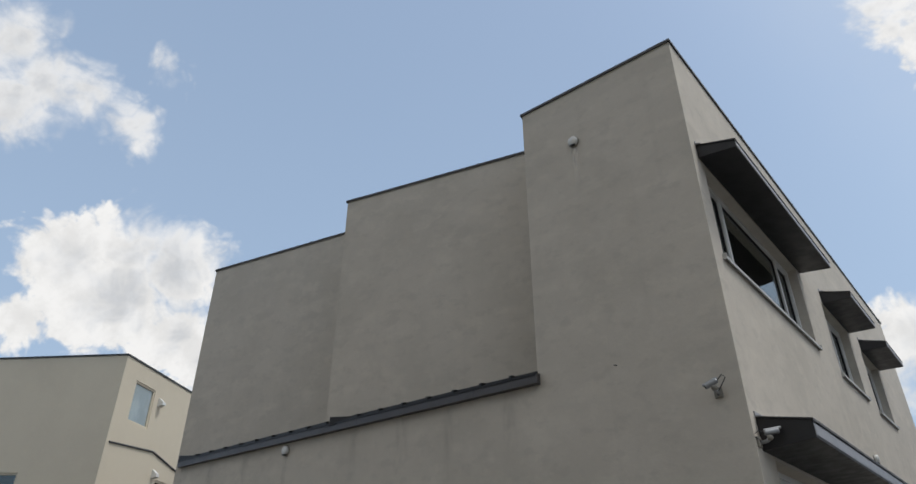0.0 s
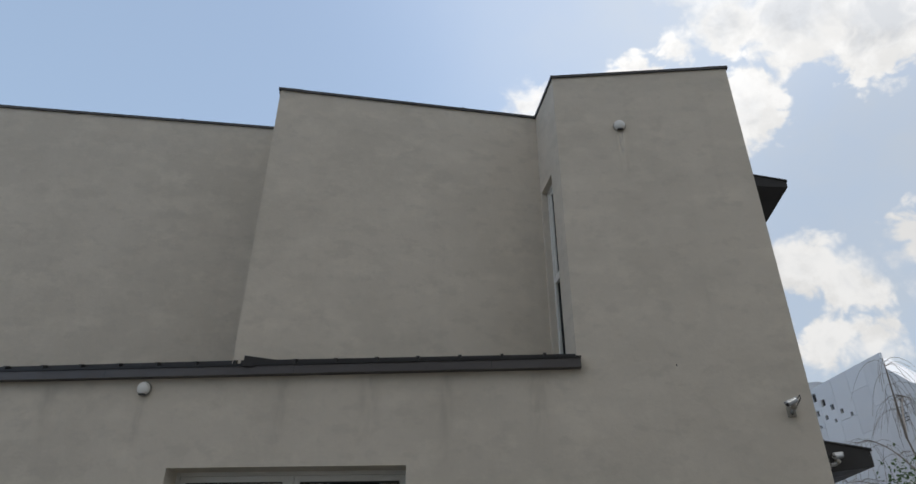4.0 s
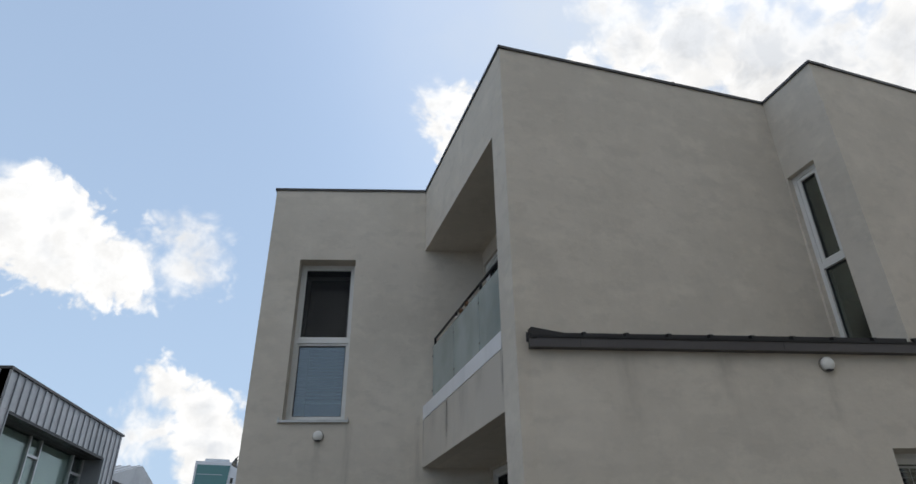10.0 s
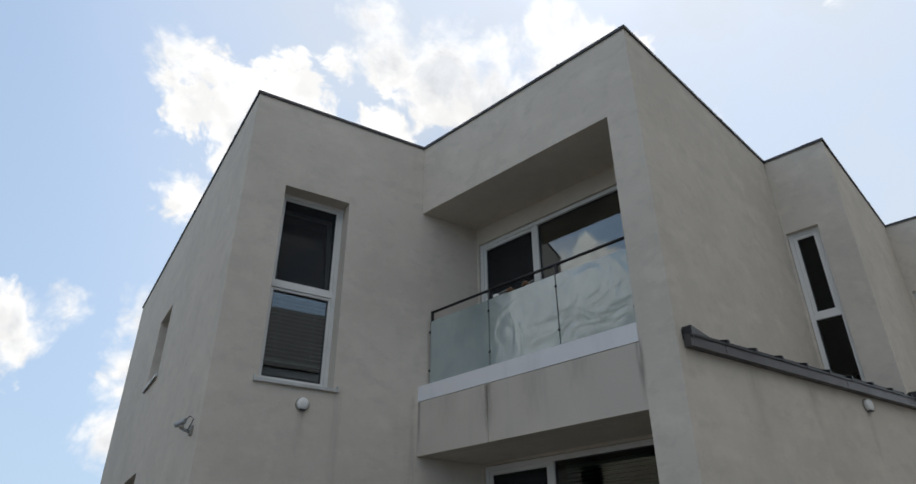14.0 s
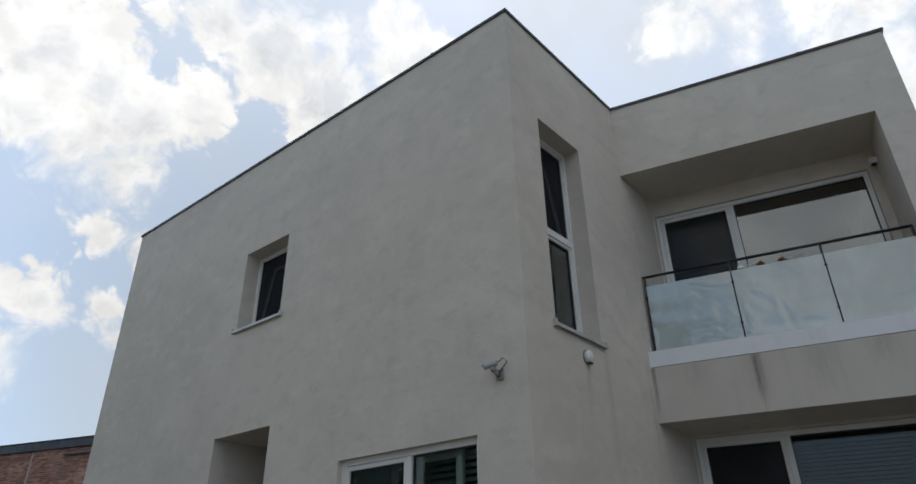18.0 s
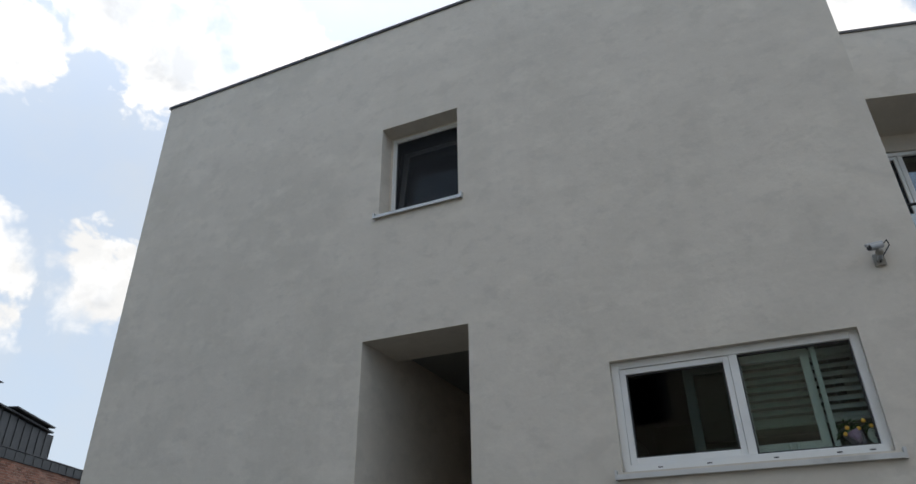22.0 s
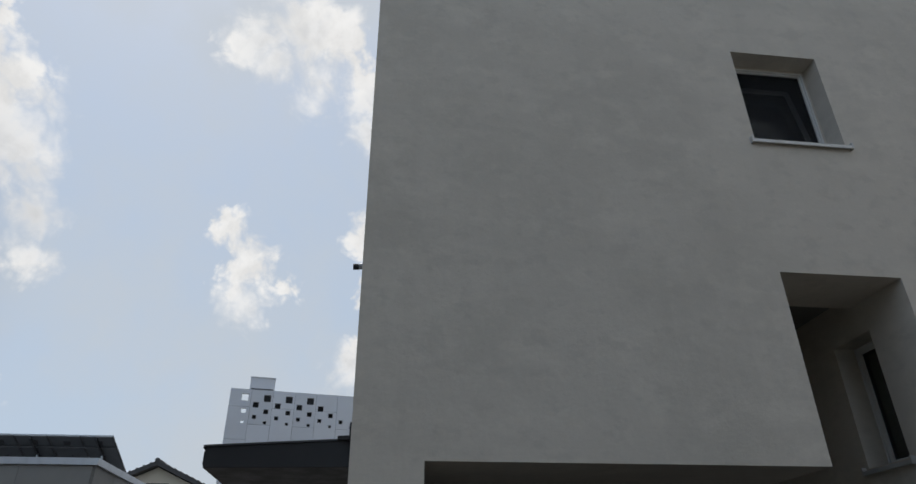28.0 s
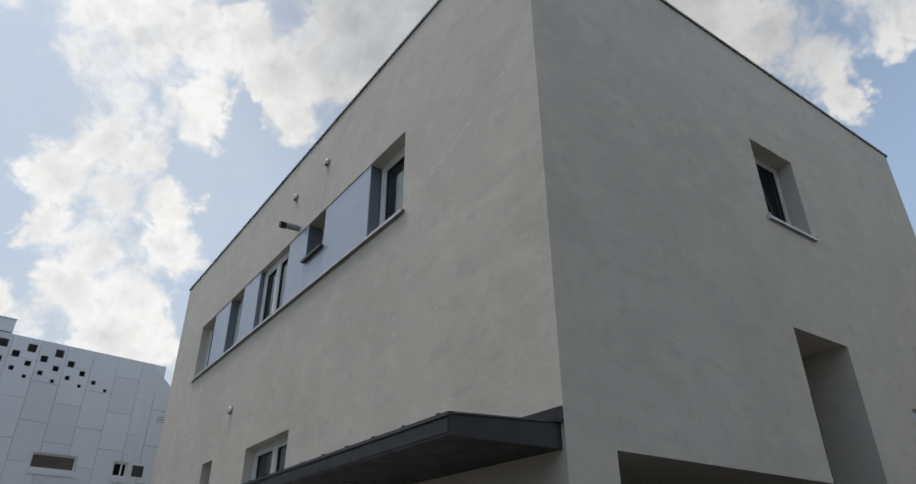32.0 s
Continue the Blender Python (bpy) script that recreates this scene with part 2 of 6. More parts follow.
def glass(name, tint=(0.9, 0.95, 0.94), rough=0.0, mirror=0.0, gloss=0.75):
    """A thin pane: mostly clear, with a reflection that grows at a flat angle."""
    m = bpy.data.materials.new(name)
    m.use_nodes = True
    n = Nodes(m.node_tree)
    clear, shine, both = n.add("ShaderNodeBsdfTransparent"), n.add("ShaderNodeBsdfGlossy"), n.add("ShaderNodeMixShader")
    n.put(clear.inputs[0], (*tint, 1.0))
    n.put(shine.inputs["Roughness"], rough)
    n.put(shine.inputs["Color"], (1.0, 1.0, 1.0, 1.0))
    f = n.add("ShaderNodeFresnel")
    n.put(f.inputs[0], 1.5)
    n.put(both.inputs[0], n.math("MULTIPLY_ADD", f.outputs[0], gloss, mirror, clamp=True))
    n.put(both.inputs[1], clear.outputs[0])
    n.put(both.inputs[2], shine.outputs[0])
    n.put(n.add("ShaderNodeOutputMaterial").inputs[0], both.outputs[0])
    return m


def frosted(name):
    """Matt greenish safety glass with a milky film."""
    m = bpy.data.materials.new(name)
    m.use_nodes = True
    n = Nodes(m.node_tree)
    where = n.add("ShaderNodeNewGeometry").outputs["Position"]
    milk, through_it, shine = n.add("ShaderNodeBsdfDiffuse"), n.add("ShaderNodeBsdfTransparent"), n.add("ShaderNodeBsdfGlossy")
    film = n.ramp(n.noise(where, 1.6, 4.0, 0.55, stretch=(1, 1, 0.6)), 0.35, 0.7)
    n.put(milk.inputs[0], n.mix(film, (0.37, 0.445, 0.435), (0.44, 0.52, 0.512)))
    n.put(through_it.inputs[0], (0.62, 0.76, 0.72, 1.0))
    n.put(shine.inputs["Roughness"], 0.12)
    bump = n.add("ShaderNodeBump")
    bump.inputs["Distance"].default_value = 0.012
    n.put(bump.inputs["Height"], n.noise(where, 2.6, 2.0, 0.4, warp=1.5))
    n.put(shine.inputs["Normal"], bump.outputs[0])
    one, two = n.add("ShaderNodeMixShader"), n.add("ShaderNodeMixShader")
    n.put(one.inputs[0], n.ramp(film, 0.0, 1.0, 0.30, 0.18, smooth=False))
    n.put(one.inputs[1], milk.outputs[0])
    n.put(one.inputs[2], through_it.outputs[0])
    f = n.add("ShaderNodeFresnel")
    n.put(f.inputs[0], 1.5)
    n.put(two.inputs[0], n.math("MULTIPLY_ADD", f.outputs[0], 1.2, 0.13, clamp=True))
    n.put(two.inputs[1], one.outputs[0])
    n.put(two.inputs[2], shine.outputs[0])
    n.put(n.add("ShaderNodeOutputMaterial").inputs[0], two.outputs[0])
    return m


def veil_cloth(name, colour, cover):
    """Fine mesh: part of the light goes straight through."""
    m = bpy.data.materials.new(name)
    m.use_nodes = True
    n = Nodes(m.node_tree)
    cloth, gaps, both = n.add("ShaderNodeBsdfDiffuse"), n.add("ShaderNodeBsdfTransparent"), n.add("ShaderNodeMixShader")
    where = n.add("ShaderNodeNewGeometry").outputs["Position"]
    n.put(cloth.inputs[0], n.mix(n.noise(where, 3.0, 3.0), colour, tuple(c * 1.6 for c in colour)))
    n.put(both.inputs[0], cover)
    n.put(both.inputs[1], gaps.outputs[0])
    n.put(both.inputs[2], cloth.outputs[0])
    n.put(n.add("ShaderNodeOutputMaterial").inputs[0], both.outputs[0])
    return m


def stain_paint(name, colour, strength, seed=0.0):
    """A run-off mark that thins out towards its sides and its foot."""
    m = bpy.data.materials.new(name)
    m.use_nodes = True
    n = Nodes(m.node_tree)
    paint, gaps, both = n.add("ShaderNodeBsdfDiffuse"), n.add("ShaderNodeBsdfTransparent"), n.add("ShaderNodeMixShader")
    uv = n.add("ShaderNodeSeparateXYZ")
    n.put(uv.inputs[0], n.add("ShaderNodeUVMap").outputs[0])
    where = n.vec("ADD", n.add("ShaderNodeNewGeometry").outputs["Position"], (seed, seed, seed))
    side = n.math("SUBTRACT", 1.0, n.math("ABSOLUTE", n.math("MULTIPLY_ADD", uv.outputs[0], 2.0, -1.0)))
    fade = n.math("MULTIPLY", n.ramp(side, 0.0, 0.9), n.math("MULTIPLY", n.ramp(uv.outputs[1], 0.0, 0.7), n.ramp(uv.outputs[1], 1.0, 0.96)))
    grain = n.ramp(n.noise(where, 9.0, 5.0, 0.6, stretch=(2.0, 2.0, 0.35)), 0.25, 0.7)
    n.put(paint.inputs[0], (*colour, 1.0))
    n.put(both.inputs[0], n.math("MULTIPLY", n.math("MULTIPLY", fade, grain), strength))
    n.put(both.inputs[1], gaps.outputs[0])
    n.put(both.inputs[2], paint.outputs[0])
    n.put(n.add("ShaderNodeOutputMaterial").inputs[0], both.outputs[0])
    return m


STUCCO = surface("stucco", (0.621, 0.570, 0.496), 0.92, seed=3.0, spec=0.2,
                 spots=[(0.8, None, 0.40, 0.66, (0.551, 0.508, 0.440), 0.75), (2.1, (1, 1, 1.7), 0.48, 0.70, (0.685, 0.629, 0.544), 0.6),
                        (1.3, (2.6, 2.6, 0.13), 0.54, 0.74, (0.508, 0.469, 0.407), 0.22), (0.7, (0.45, 0.45, 2.6), 0.53, 0.72, (0.519, 0.482, 0.421), 0.35),
                        (3.6, (1, 1, 1.6), 0.52, 0.66, (0.519, 0.479, 0.418), 0.48), (6.0, (1, 1, 1.5), 0.56, 0.62, (0.701, 0.647, 0.561), 0.17), (9.0, (1, 1, 1.2), 0.57, 0.64, (0.524, 0.487, 0.423), 0.17),
                        (15.0, None, 0.55, 0.8, (0.535, 0.494, 0.433), 0.2)],
                 bump=[(1.4, 0.006), (6.0, 0.003), (30.0, 0.0013), (160.0, 0.0006)])
PARAPET = surface("stained_stucco", (0.535, 0.492, 0.432), 0.9, seed=9.0, spec=0.2,
                  spots=[(1.4, (3.0, 3.0, 0.2), 0.5, 0.75, (0.46, 0.432, 0.39), 0.6), (1.0, None, 0.5, 0.8, (0.62, 0.57, 0.50), 0.6)],
                  bump=[(8.0, 0.003), (80.0, 0.0008)])
STREAK = stain_paint("grime", (0.14, 0.133, 0.118), 0.5)
RUN = stain_paint("faint_run", (0.24, 0.225, 0.195), 0.15, 2.0)
PALE_RUN = stain_paint("lime_run", (0.97, 0.92, 0.84), 0.4, 5.0)
WHITE_BAND = surface("white_coping", (0.74, 0.74, 0.75), 0.6, spots=[(2.0, (2, 2, 0.3), 0.5, 0.8, (0.58, 0.58, 0.58), 0.5)], bump=[(6.0, 0.002)])
CAPPING = surface("dark_capping", (0.055, 0.054, 0.056), 0.45, 0.4, spots=[(2.0, None, 0.4, 0.7, (0.08, 0.079, 0.08), 0.7)], rough_var=0.08)
CANOPY = surface("grey_sheet_metal", (0.032, 0.031, 0.033), 0.45, 0.1, spec=0.35, spots=[(1.3, None, 0.4, 0.75, (0.046, 0.045, 0.047), 0.7), (14.0, None, 0.55, 0.8, (0.024, 0.024, 0.026), 0.4)],
                 bump=[(1.2, 0.006)], rough_var=0.07)
STRIP_METAL = surface("weathered_strip_metal", (0.085, 0.08, 0.083), 0.42, 0.25, spots=[(1.3, None, 0.4, 0.75, (0.11, 0.105, 0.107), 0.7), (14.0, None, 0.55, 0.8, (0.06, 0.058, 0.06), 0.4)], bump=[(1.2, 0.005)], rough_var=0.07)
EDGE = surface("bright_drip_edge", (0.38, 0.38, 0.40), 0.4, 0.6, spots=[(3.0, None, 0.4, 0.7, (0.3, 0.3, 0.32), 0.6)])
UPVC = surface("white_plastic", (0.72, 0.72, 0.70), 0.4, spots=[(2.5, None, 0.45, 0.75, (0.60, 0.60, 0.575), 0.5)], rough_var=0.06)
SILL = surface("sill_metal", (0.55, 0.55, 0.54), 0.45, 0.3, spots=[(5.0, None, 0.45, 0.75, (0.36, 0.35, 0.33), 0.6)])
SCREEN = veil_cloth("insect_screen", (0.03, 0.031, 0.033), 0.5)
SASH_DARK = surface("dark_gasket", (0.03, 0.03, 0.032), 0.6, spots=[(4.0, None, 0.4, 0.7, (0.045, 0.045, 0.045), 0.6)])
BLIND = surface("blind_slats", (0.60, 0.61, 0.60), 0.55, spots=[(3.0, None, 0.4, 0.7, (0.50, 0.51, 0.51), 0.6)])
BLUE_PANEL = surface("blue_grey_cladding", (0.40, 0.44, 0.51), 0.38, 0.35, spots=[(0.9, None, 0.4, 0.7, (0.35, 0.39, 0.46), 0.7)], bump=[(1.1, 0.004)], rough_var=0.06)
BLUE_DARK = surface("blue_grey_return", (0.22, 0.245, 0.275), 0.45, 0.3, spots=[(1.4, None, 0.4, 0.7, (0.19, 0.21, 0.24), 0.7)])
BLACK_STEEL = surface("black_steel", (0.02, 0.02, 0.022), 0.4, 0.4, spots=[(6.0, None, 0.4, 0.7, (0.035, 0.035, 0.035), 0.6)])
# plaster tone set low, putting the dimness of unlit rooms into the colour
INSIDE = surface("room_shade_plaster", (0.24, 0.235, 0.22), 0.9, spots=[(0.7, None, 0.4, 0.7, (0.20, 0.195, 0.185), 0.7)], bump=[(6.0, 0.003)])
WHITE_PAINT = surface("white_wall_paint", (0.74, 0.74, 0.72), 0.8, spots=[(0.9, None, 0.4, 0.7, (0.68, 0.68, 0.66), 0.6)], bump=[(8.0, 0.002)])
DARK_FLOOR = surface("dark_flooring", (0.10, 0.09, 0.08), 0.7, spots=[(1.5, None, 0.4, 0.7, (0.14, 0.13, 0.12), 0.7)])
VENT = surface("vent_plastic", (0.76, 0.755, 0.73), 0.35, spots=[(9.0, None, 0.45, 0.75, (0.58, 0.57, 0.54), 0.6)])
CAM_METAL = surface("camera_housing", (0.34, 0.35, 0.36), 0.38, 0.2, spots=[(12.0, None, 0.45, 0.75, (0.25, 0.25, 0.25), 0.6)])
CAM_BASE = surface("weathered_bracket", (0.28, 0.265, 0.23), 0.6, 0.2, spots=[(14.0, None, 0.45, 0.75, (0.30, 0.27, 0.22), 0.7)])
GLASS = glass("window_glass", (0.76, 0.82, 0.80), gloss=0.4)
# tint darkened to stand in for the unlit room behind one pane
GLASS_DIM = glass("dimmed_pane_glass", (0.45, 0.50, 0.49), gloss=0.22)
GLASS_LOW = glass("shaded_glass", (0.42, 0.48, 0.46), mirror=0.015, gloss=0.6)
GLASS_SKY = glass("coated_glass", (0.62, 0.68, 0.67), mirror=0.08)
GLASS_DARK = glass("tinted_glass", (0.45, 0.52, 0.50), mirror=0.05)
GLASS_DOOR = glass("loggia_door_glass", (0.45, 0.51, 0.50), mirror=0.13)
PALE_GLASS = glass("pale_parapet_glass", (0.92, 0.965, 0.96), mirror=0.04, gloss=0.5)
FILM = frosted("frosted_safety_glass")


# ---- building blocks ----
ZERO = Vector((0, 0, 0))
ORIGIN = {}


def thing(name, place, label, category, group="", kind=""):
    ob = new(name)
    ob.empty_display_size = 0.2
    ob.location = place
    ORIGIN[ob.name] = Vector(place)
    return tagged(ob, label, category, group, kind)


def part(name, bm, material, parent=None, label="", smooth=False, bevel=0.0):
    """Links a bmesh, given in world metres, as one mesh under a thing or part."""
    mesh = bpy.data.meshes.new(name)
    if smooth:
        for f in bm.faces:
            f.smooth = True
    spots = [v.co for v in bm.verts]
    mid = sum(spots, Vector()) / len(spots)
    bmesh.ops.translate(bm, verts=bm.verts, vec=-mid)
    bm.to_mesh(mesh)
    bm.free()
    mesh.materials.append(material)
    ob = new(name, mesh)
    ORIGIN[ob.name] = mid
    if parent is not None:
        ob.parent = parent
        ob.location = mid - ORIGIN[parent.name]
    else:
        ob.location = mid
    if bevel:
        mod = ob.modifiers.new("edge", "BEVEL")
        mod.width, mod.segments, mod.limit_method = bevel, 2, "ANGLE"
    if label:
        tagged(ob, label)
    return ob


def frame_of(p0, p1):
    """The matrix of a wall's own axes: along it, into the building, and up."""
    u = Vector((p1[0] - p0[0], p1[1] - p0[1], 0)).normalized()
    v = Vector((-u.y, u.x, 0))
    return Matrix(((u.x, v.x, 0, p0[0]), (u.y, v.y, 0, p0[1]), (0, 0, 1, 0), (0, 0, 0, 1)))


def span(p0, p1):
    return math.hypot(p1[0] - p0[0], p1[1] - p0[1])


def add_box(bm, m, u0, u1, v0, v1, z0, z1):
    pts = [m @ Vector((u, v, z)) for z in (z0, z1) for v in (v0, v1) for u in (u0, u1)]
    vs = [bm.verts.new(p) for p in pts]
    for q in ((0, 2, 3, 1), (4, 5, 7, 6), (0, 1, 5, 4), (1, 3, 7, 5), (3, 2, 6, 7), (2, 0, 4, 6)):
        bm.faces.new([vs[i] for i in q])
    return vs


def box(m, *lims):
    bm = bmesh.new()
    add_box(bm, m, *lims)
    return bm


def prism(m, section, u0, u1):
    """A bar along u whose cross-section is given in (v, z)."""
    bm = bmesh.new()
    ends = [[bm.verts.new(m @ Vector((u, v, z))) for v, z in section] for u in (u0, u1)]
    k = len(section)
    for i in range(k):
        j = (i + 1) % k
        bm.faces.new((ends[0][i], ends[0][j], ends[1][j], ends[1][i]))
    bm.faces.new(ends[0][::-1])
    bm.faces.new(ends[1])
    bmesh.ops.recalc_face_normals(bm, faces=bm.faces)
    return bm


def plate(points, z0, z1):
    """A slab over a plan outline."""
    bm = bmesh.new()
    low = [bm.verts.new((x, y, z0)) for x, y in points]
    top = [bm.verts.new((x, y, z1)) for x, y in points]
    k = len(points)
    for i in range(k):
        bm.faces.new((low[i], low[(i + 1) % k], top[(i + 1) % k], top[i]))
    bm.faces.new(low[::-1])
    bm.faces.new(top)
    bmesh.ops.recalc_face_normals(bm, faces=bm.faces)
    return bm


def walled(m, u0, u1, z0, z1, thick, holes=(), v0=0.0, cut=(0.0, 0.0)):
    """A wall with openings that go through it; where two openings touch they run together."""
    us = sorted({u0, u1, *(h[i] for h in holes for i in (0, 1) if u0 < h[i] < u1)})
    zs = sorted({z0, z1, *(h[i] for h in holes for i in (2, 3) if z0 < h[i] < z1)})
    full = {}
    for i in range(len(us) - 1):
        for j in range(len(zs) - 1):
            cu, cz = (us[i] + us[i + 1]) / 2, (zs[j] + zs[j + 1]) / 2
            full[i, j] = not any(h[0] < cu < h[1] and h[2] < cz < h[3] for h in holes)
    bm, seen = bmesh.new(), {}

    def at(i, j, k):
        key = (i, j, k)
        if key not in seen:
            shift = (cut[0] if i == 0 else -cut[1] if i == len(us) - 1 else 0.0) * k
            seen[key] = bm.verts.new(m @ Vector((us[i] + shift, v0 + thick * k, zs[j])))
        return seen[key]

    for (i, j), solid in full.items():
        if not solid:
            continue
        bm.faces.new((at(i, j, 0), at(i + 1, j, 0), at(i + 1, j + 1, 0), at(i, j + 1, 0)))
        bm.faces.new((at(i, j, 1), at(i, j + 1, 1), at(i + 1, j + 1, 1), at(i + 1, j, 1)))
        for di, dj, a, b in ((-1, 0, (i, j + 1), (i, j)), (1, 0, (i + 1, j), (i + 1, j + 1)), (0, -1, (i, j), (i + 1, j)), (0, 1, (i + 1, j + 1), (i, j + 1))):
            if not full.get((i + di, j + dj), False):
                bm.faces.new((at(*a, 0), at(*a, 1), at(*b, 1), at(*b, 0)))
    bmesh.ops.recalc_face_normals(bm, faces=bm.faces)
    return bm


def tube(points, r, sides=10):
    """A round bar through the points."""
    bm = bmesh.new()
    rings = []
    pts = [Vector(p) for p in points]
    for i, p in enumerate(pts):
        d = (pts[min(i + 1, len(pts) - 1)] - pts[max(i - 1, 0)]).normalized()
        a = d.orthogonal().normalized()
        b = d.cross(a)
        if rings and rings[-1][1].dot(a) < 0:
            a, b = -a, -b
        rad = r[i] if isinstance(r, (list, tuple)) else r
        rings.append(([bm.verts.new(p + rad * (math.cos(t) * a + math.sin(t) * b)) for t in (2 * math.pi * k / sides for k in range(sides))], a))
    for (one, _), (two, _) in zip(rings, rings[1:]):
        for k in range(sides):
            bm.faces.new((one[k], one[(k + 1) % sides], two[(k + 1) % sides], two[k]))
    bm.faces.new(rings[0][0][::-1])
    bm.faces.new(rings[-1][0])
    bmesh.ops.recalc_face_normals(bm, faces=bm.faces)
    return bm


def stain(m, u0, u1, z0, z1, material, parent, name="stain", label="faint run-off stain", out=0.0025):
    """A thin mark on a wall face, fading to its edges."""
    bm = bmesh.new()
    uv = bm.loops.layers.uv.new("UVMap")
    f = bm.faces.new([bm.verts.new(m @ Vector((u, -out, z))) for u, z in ((u0, z0), (u1, z0), (u1, z1), (u0, z1))])
    for loop, st in zip(f.loops, ((0, 0), (1, 0), (1, 1), (0, 1))):
        loop[uv].uv = st
    return part(name, bm, material, parent, label)


# ---- the house: plan in metres, corners in order round it ----
NW, SW, IN = (-15.235, 18.315), (-15.235, 9.985), (-12.825, 9.91)
A, B, C, D, E, F = (-12.035, 6.67), (-8.306, 7.485), (-8.10, 6.685), (-4.784, 7.55), (-4.583, 6.78), (-2.43, 6.795)
NE = (-2.40, 18.315)
A_LOW = (-12.035, 6.70)
TOP, STRIP = 7.93, 4.14
HALL_S, HALL_N, PORT_N = 13.61, 14.755, 17.80

house = thing("house", (-8.8, 12.5, 0.0), "three-winged modern house in pale grey rendered plaster with dark metal copings", "house")


def ring(m, u0, u1, z0, z1, v0, v1, w):
    """A frame of four bars."""
    bm = bmesh.new()
    add_box(bm, m, u0, u0 + w, v0, v1, z0, z1)
    add_box(bm, m, u1 - w, u1, v0, v1, z0, z1)
    add_box(bm, m, u0 + w, u1 - w, v0, v1, z0, z0 + w)
    add_box(bm, m, u0 + w, u1 - w, v0, v1, z1 - w, z1)
    return bm


def window(m, u0, u1, z0, z1, v, cells, sill=True, name="window", label="", owner=None, frame=0.055, pane=None, over=0.04, bar=0.0):
    """A white plastic window set v metres into a wall. cells: (u0, u1, z0, z1, kind) as shares of the opening."""
    owner = owner or house
    body = part(name, ring(m, u0, u1, z0, z1, v, v + 0.075, frame), UPVC, owner, label or "white plastic window with dark panes", bevel=0.004)
    a0, a1, b0, b1 = u0 + frame, u1 - frame, z0 + frame, z1 - frame
    for c in cells:
        p0, p1 = a0 + (a1 - a0) * c[0], a0 + (a1 - a0) * c[1]
        q0, q1 = b0 + (b1 - b0) * c[2], b0 + (b1 - b0) * c[3]
        kind, sheet = c[4], c[5] if len(c) > 5 else pane or GLASS
        if c[0] > 0.001:
            part("mullion", box(m, p0 - 0.03, p0 + 0.03, v + 0.004, v + 0.07, q0, q1), UPVC, body, bevel=0.003)
            p0 += 0.03
        if c[1] < 0.999:
            p1 -= 0.03
        if c[2] > 0.001:
            part("transom", box(m, p0, p1, v - 0.004, v + 0.07, q0 - 0.035, q0 + 0.035), UPVC, body, bevel=0.003)
            q0 += 0.035
        if c[3] < 0.999:
            q1 -= 0.035
        if kind in ("sash", "screen", "mesh", "slide", "thin"):
            w = bar or (0.055 if kind == "slide" else 0.045)
            part("sash", ring(m, p0 + 0.0015, p1 - 0.0015, q0 + 0.0015, q1 - 0.0015, v + 0.012, v + 0.062, w), UPVC, body, bevel=0.003)
            if kind != "mesh":
                part("pane", box(m, p0 + w, p1 - w, v + 0.045, v + 0.051, q0 + w, q1 - w), sheet, body)
            part("gasket", ring(m, p0 + w, p1 - w, q0 + w, q1 - w, v + 0.03, v + 0.055, 0.012), SASH_DARK, body)
            if kind in ("screen", "mesh"):
                part("insect_screen", box(m, p0 + w, p1 - w, v + 0.034, v + 0.036, q0 + w, q1 - w), SCREEN, body, "dark insect screen")
        else:
            part("pane", box(m, p0, p1, v + 0.04, v + 0.046, q0, q1), sheet, body)
            part("gasket", ring(m, p0, p1, q0, q1, v + 0.028, v + 0.05, 0.012), SASH_DARK, body)
    if sill:
        part("sill", prism(m, [(v + 0.02, z0), (-over, z0 - 0.02), (-over, z0 - 0.055), (-over + 0.012, z0 - 0.055), (-over + 0.012, z0 - 0.032), (v + 0.02, z0 - 0.012)],
                           u0 - 0.045, u1 + 0.045), SILL, body, "folded metal sill with end caps")
        for e in (u0 - 0.052, u1 + 0.036):
            part("end_cap", box(m, e, e + 0.016, -over - 0.004, 0.0, z0 - 0.058, z0 + 0.012), SILL, body)
    return body


def blind(m, u0, u1, z0, z1, v, label, pitch=0.05, tilt=0.55, h=0.021):
    """A slatted blind hanging behind a window, with its head rail and cords."""
    mid = m @ Vector(((u0 + u1) / 2, v, z1))
    t = thing("window_blind", mid, label, "blind")
    part("head_rail", box(m, u0, u1, v - 0.025, v + 0.025, z1 - 0.045, z1), BLIND, t)
    bm = bmesh.new()
    z = z1 - 0.07
    while z > z0 + 0.03:
        vs = [bm.verts.new(m @ Vector(p)) for p in ((u0, v - h, z - h * tilt), (u1, v - h, z - h * tilt), (u1, v, z + 0.004), (u0, v, z + 0.004), (u1, v + h, z + h * tilt), (u0, v + h, z + h * tilt))]
        bm.faces.new((vs[0], vs[1], vs[2], vs[3]))
        bm.faces.new((vs[3], vs[2], vs[4], vs[5]))
        z -= pitch
    part("slats", bm, BLIND, t)
    part("bottom_rail", box(m, u0, u1, v - 0.02, v + 0.02, z0, z0 + 0.022), BLIND, t)
    for k in (0.2, 0.8):
        u = u0 + (u1 - u0) * k
        part("cord", box(m, u - 0.002, u + 0.002, v - 0.024, v - 0.021, z0, z1 - 0.04), BLIND, t)
    return t


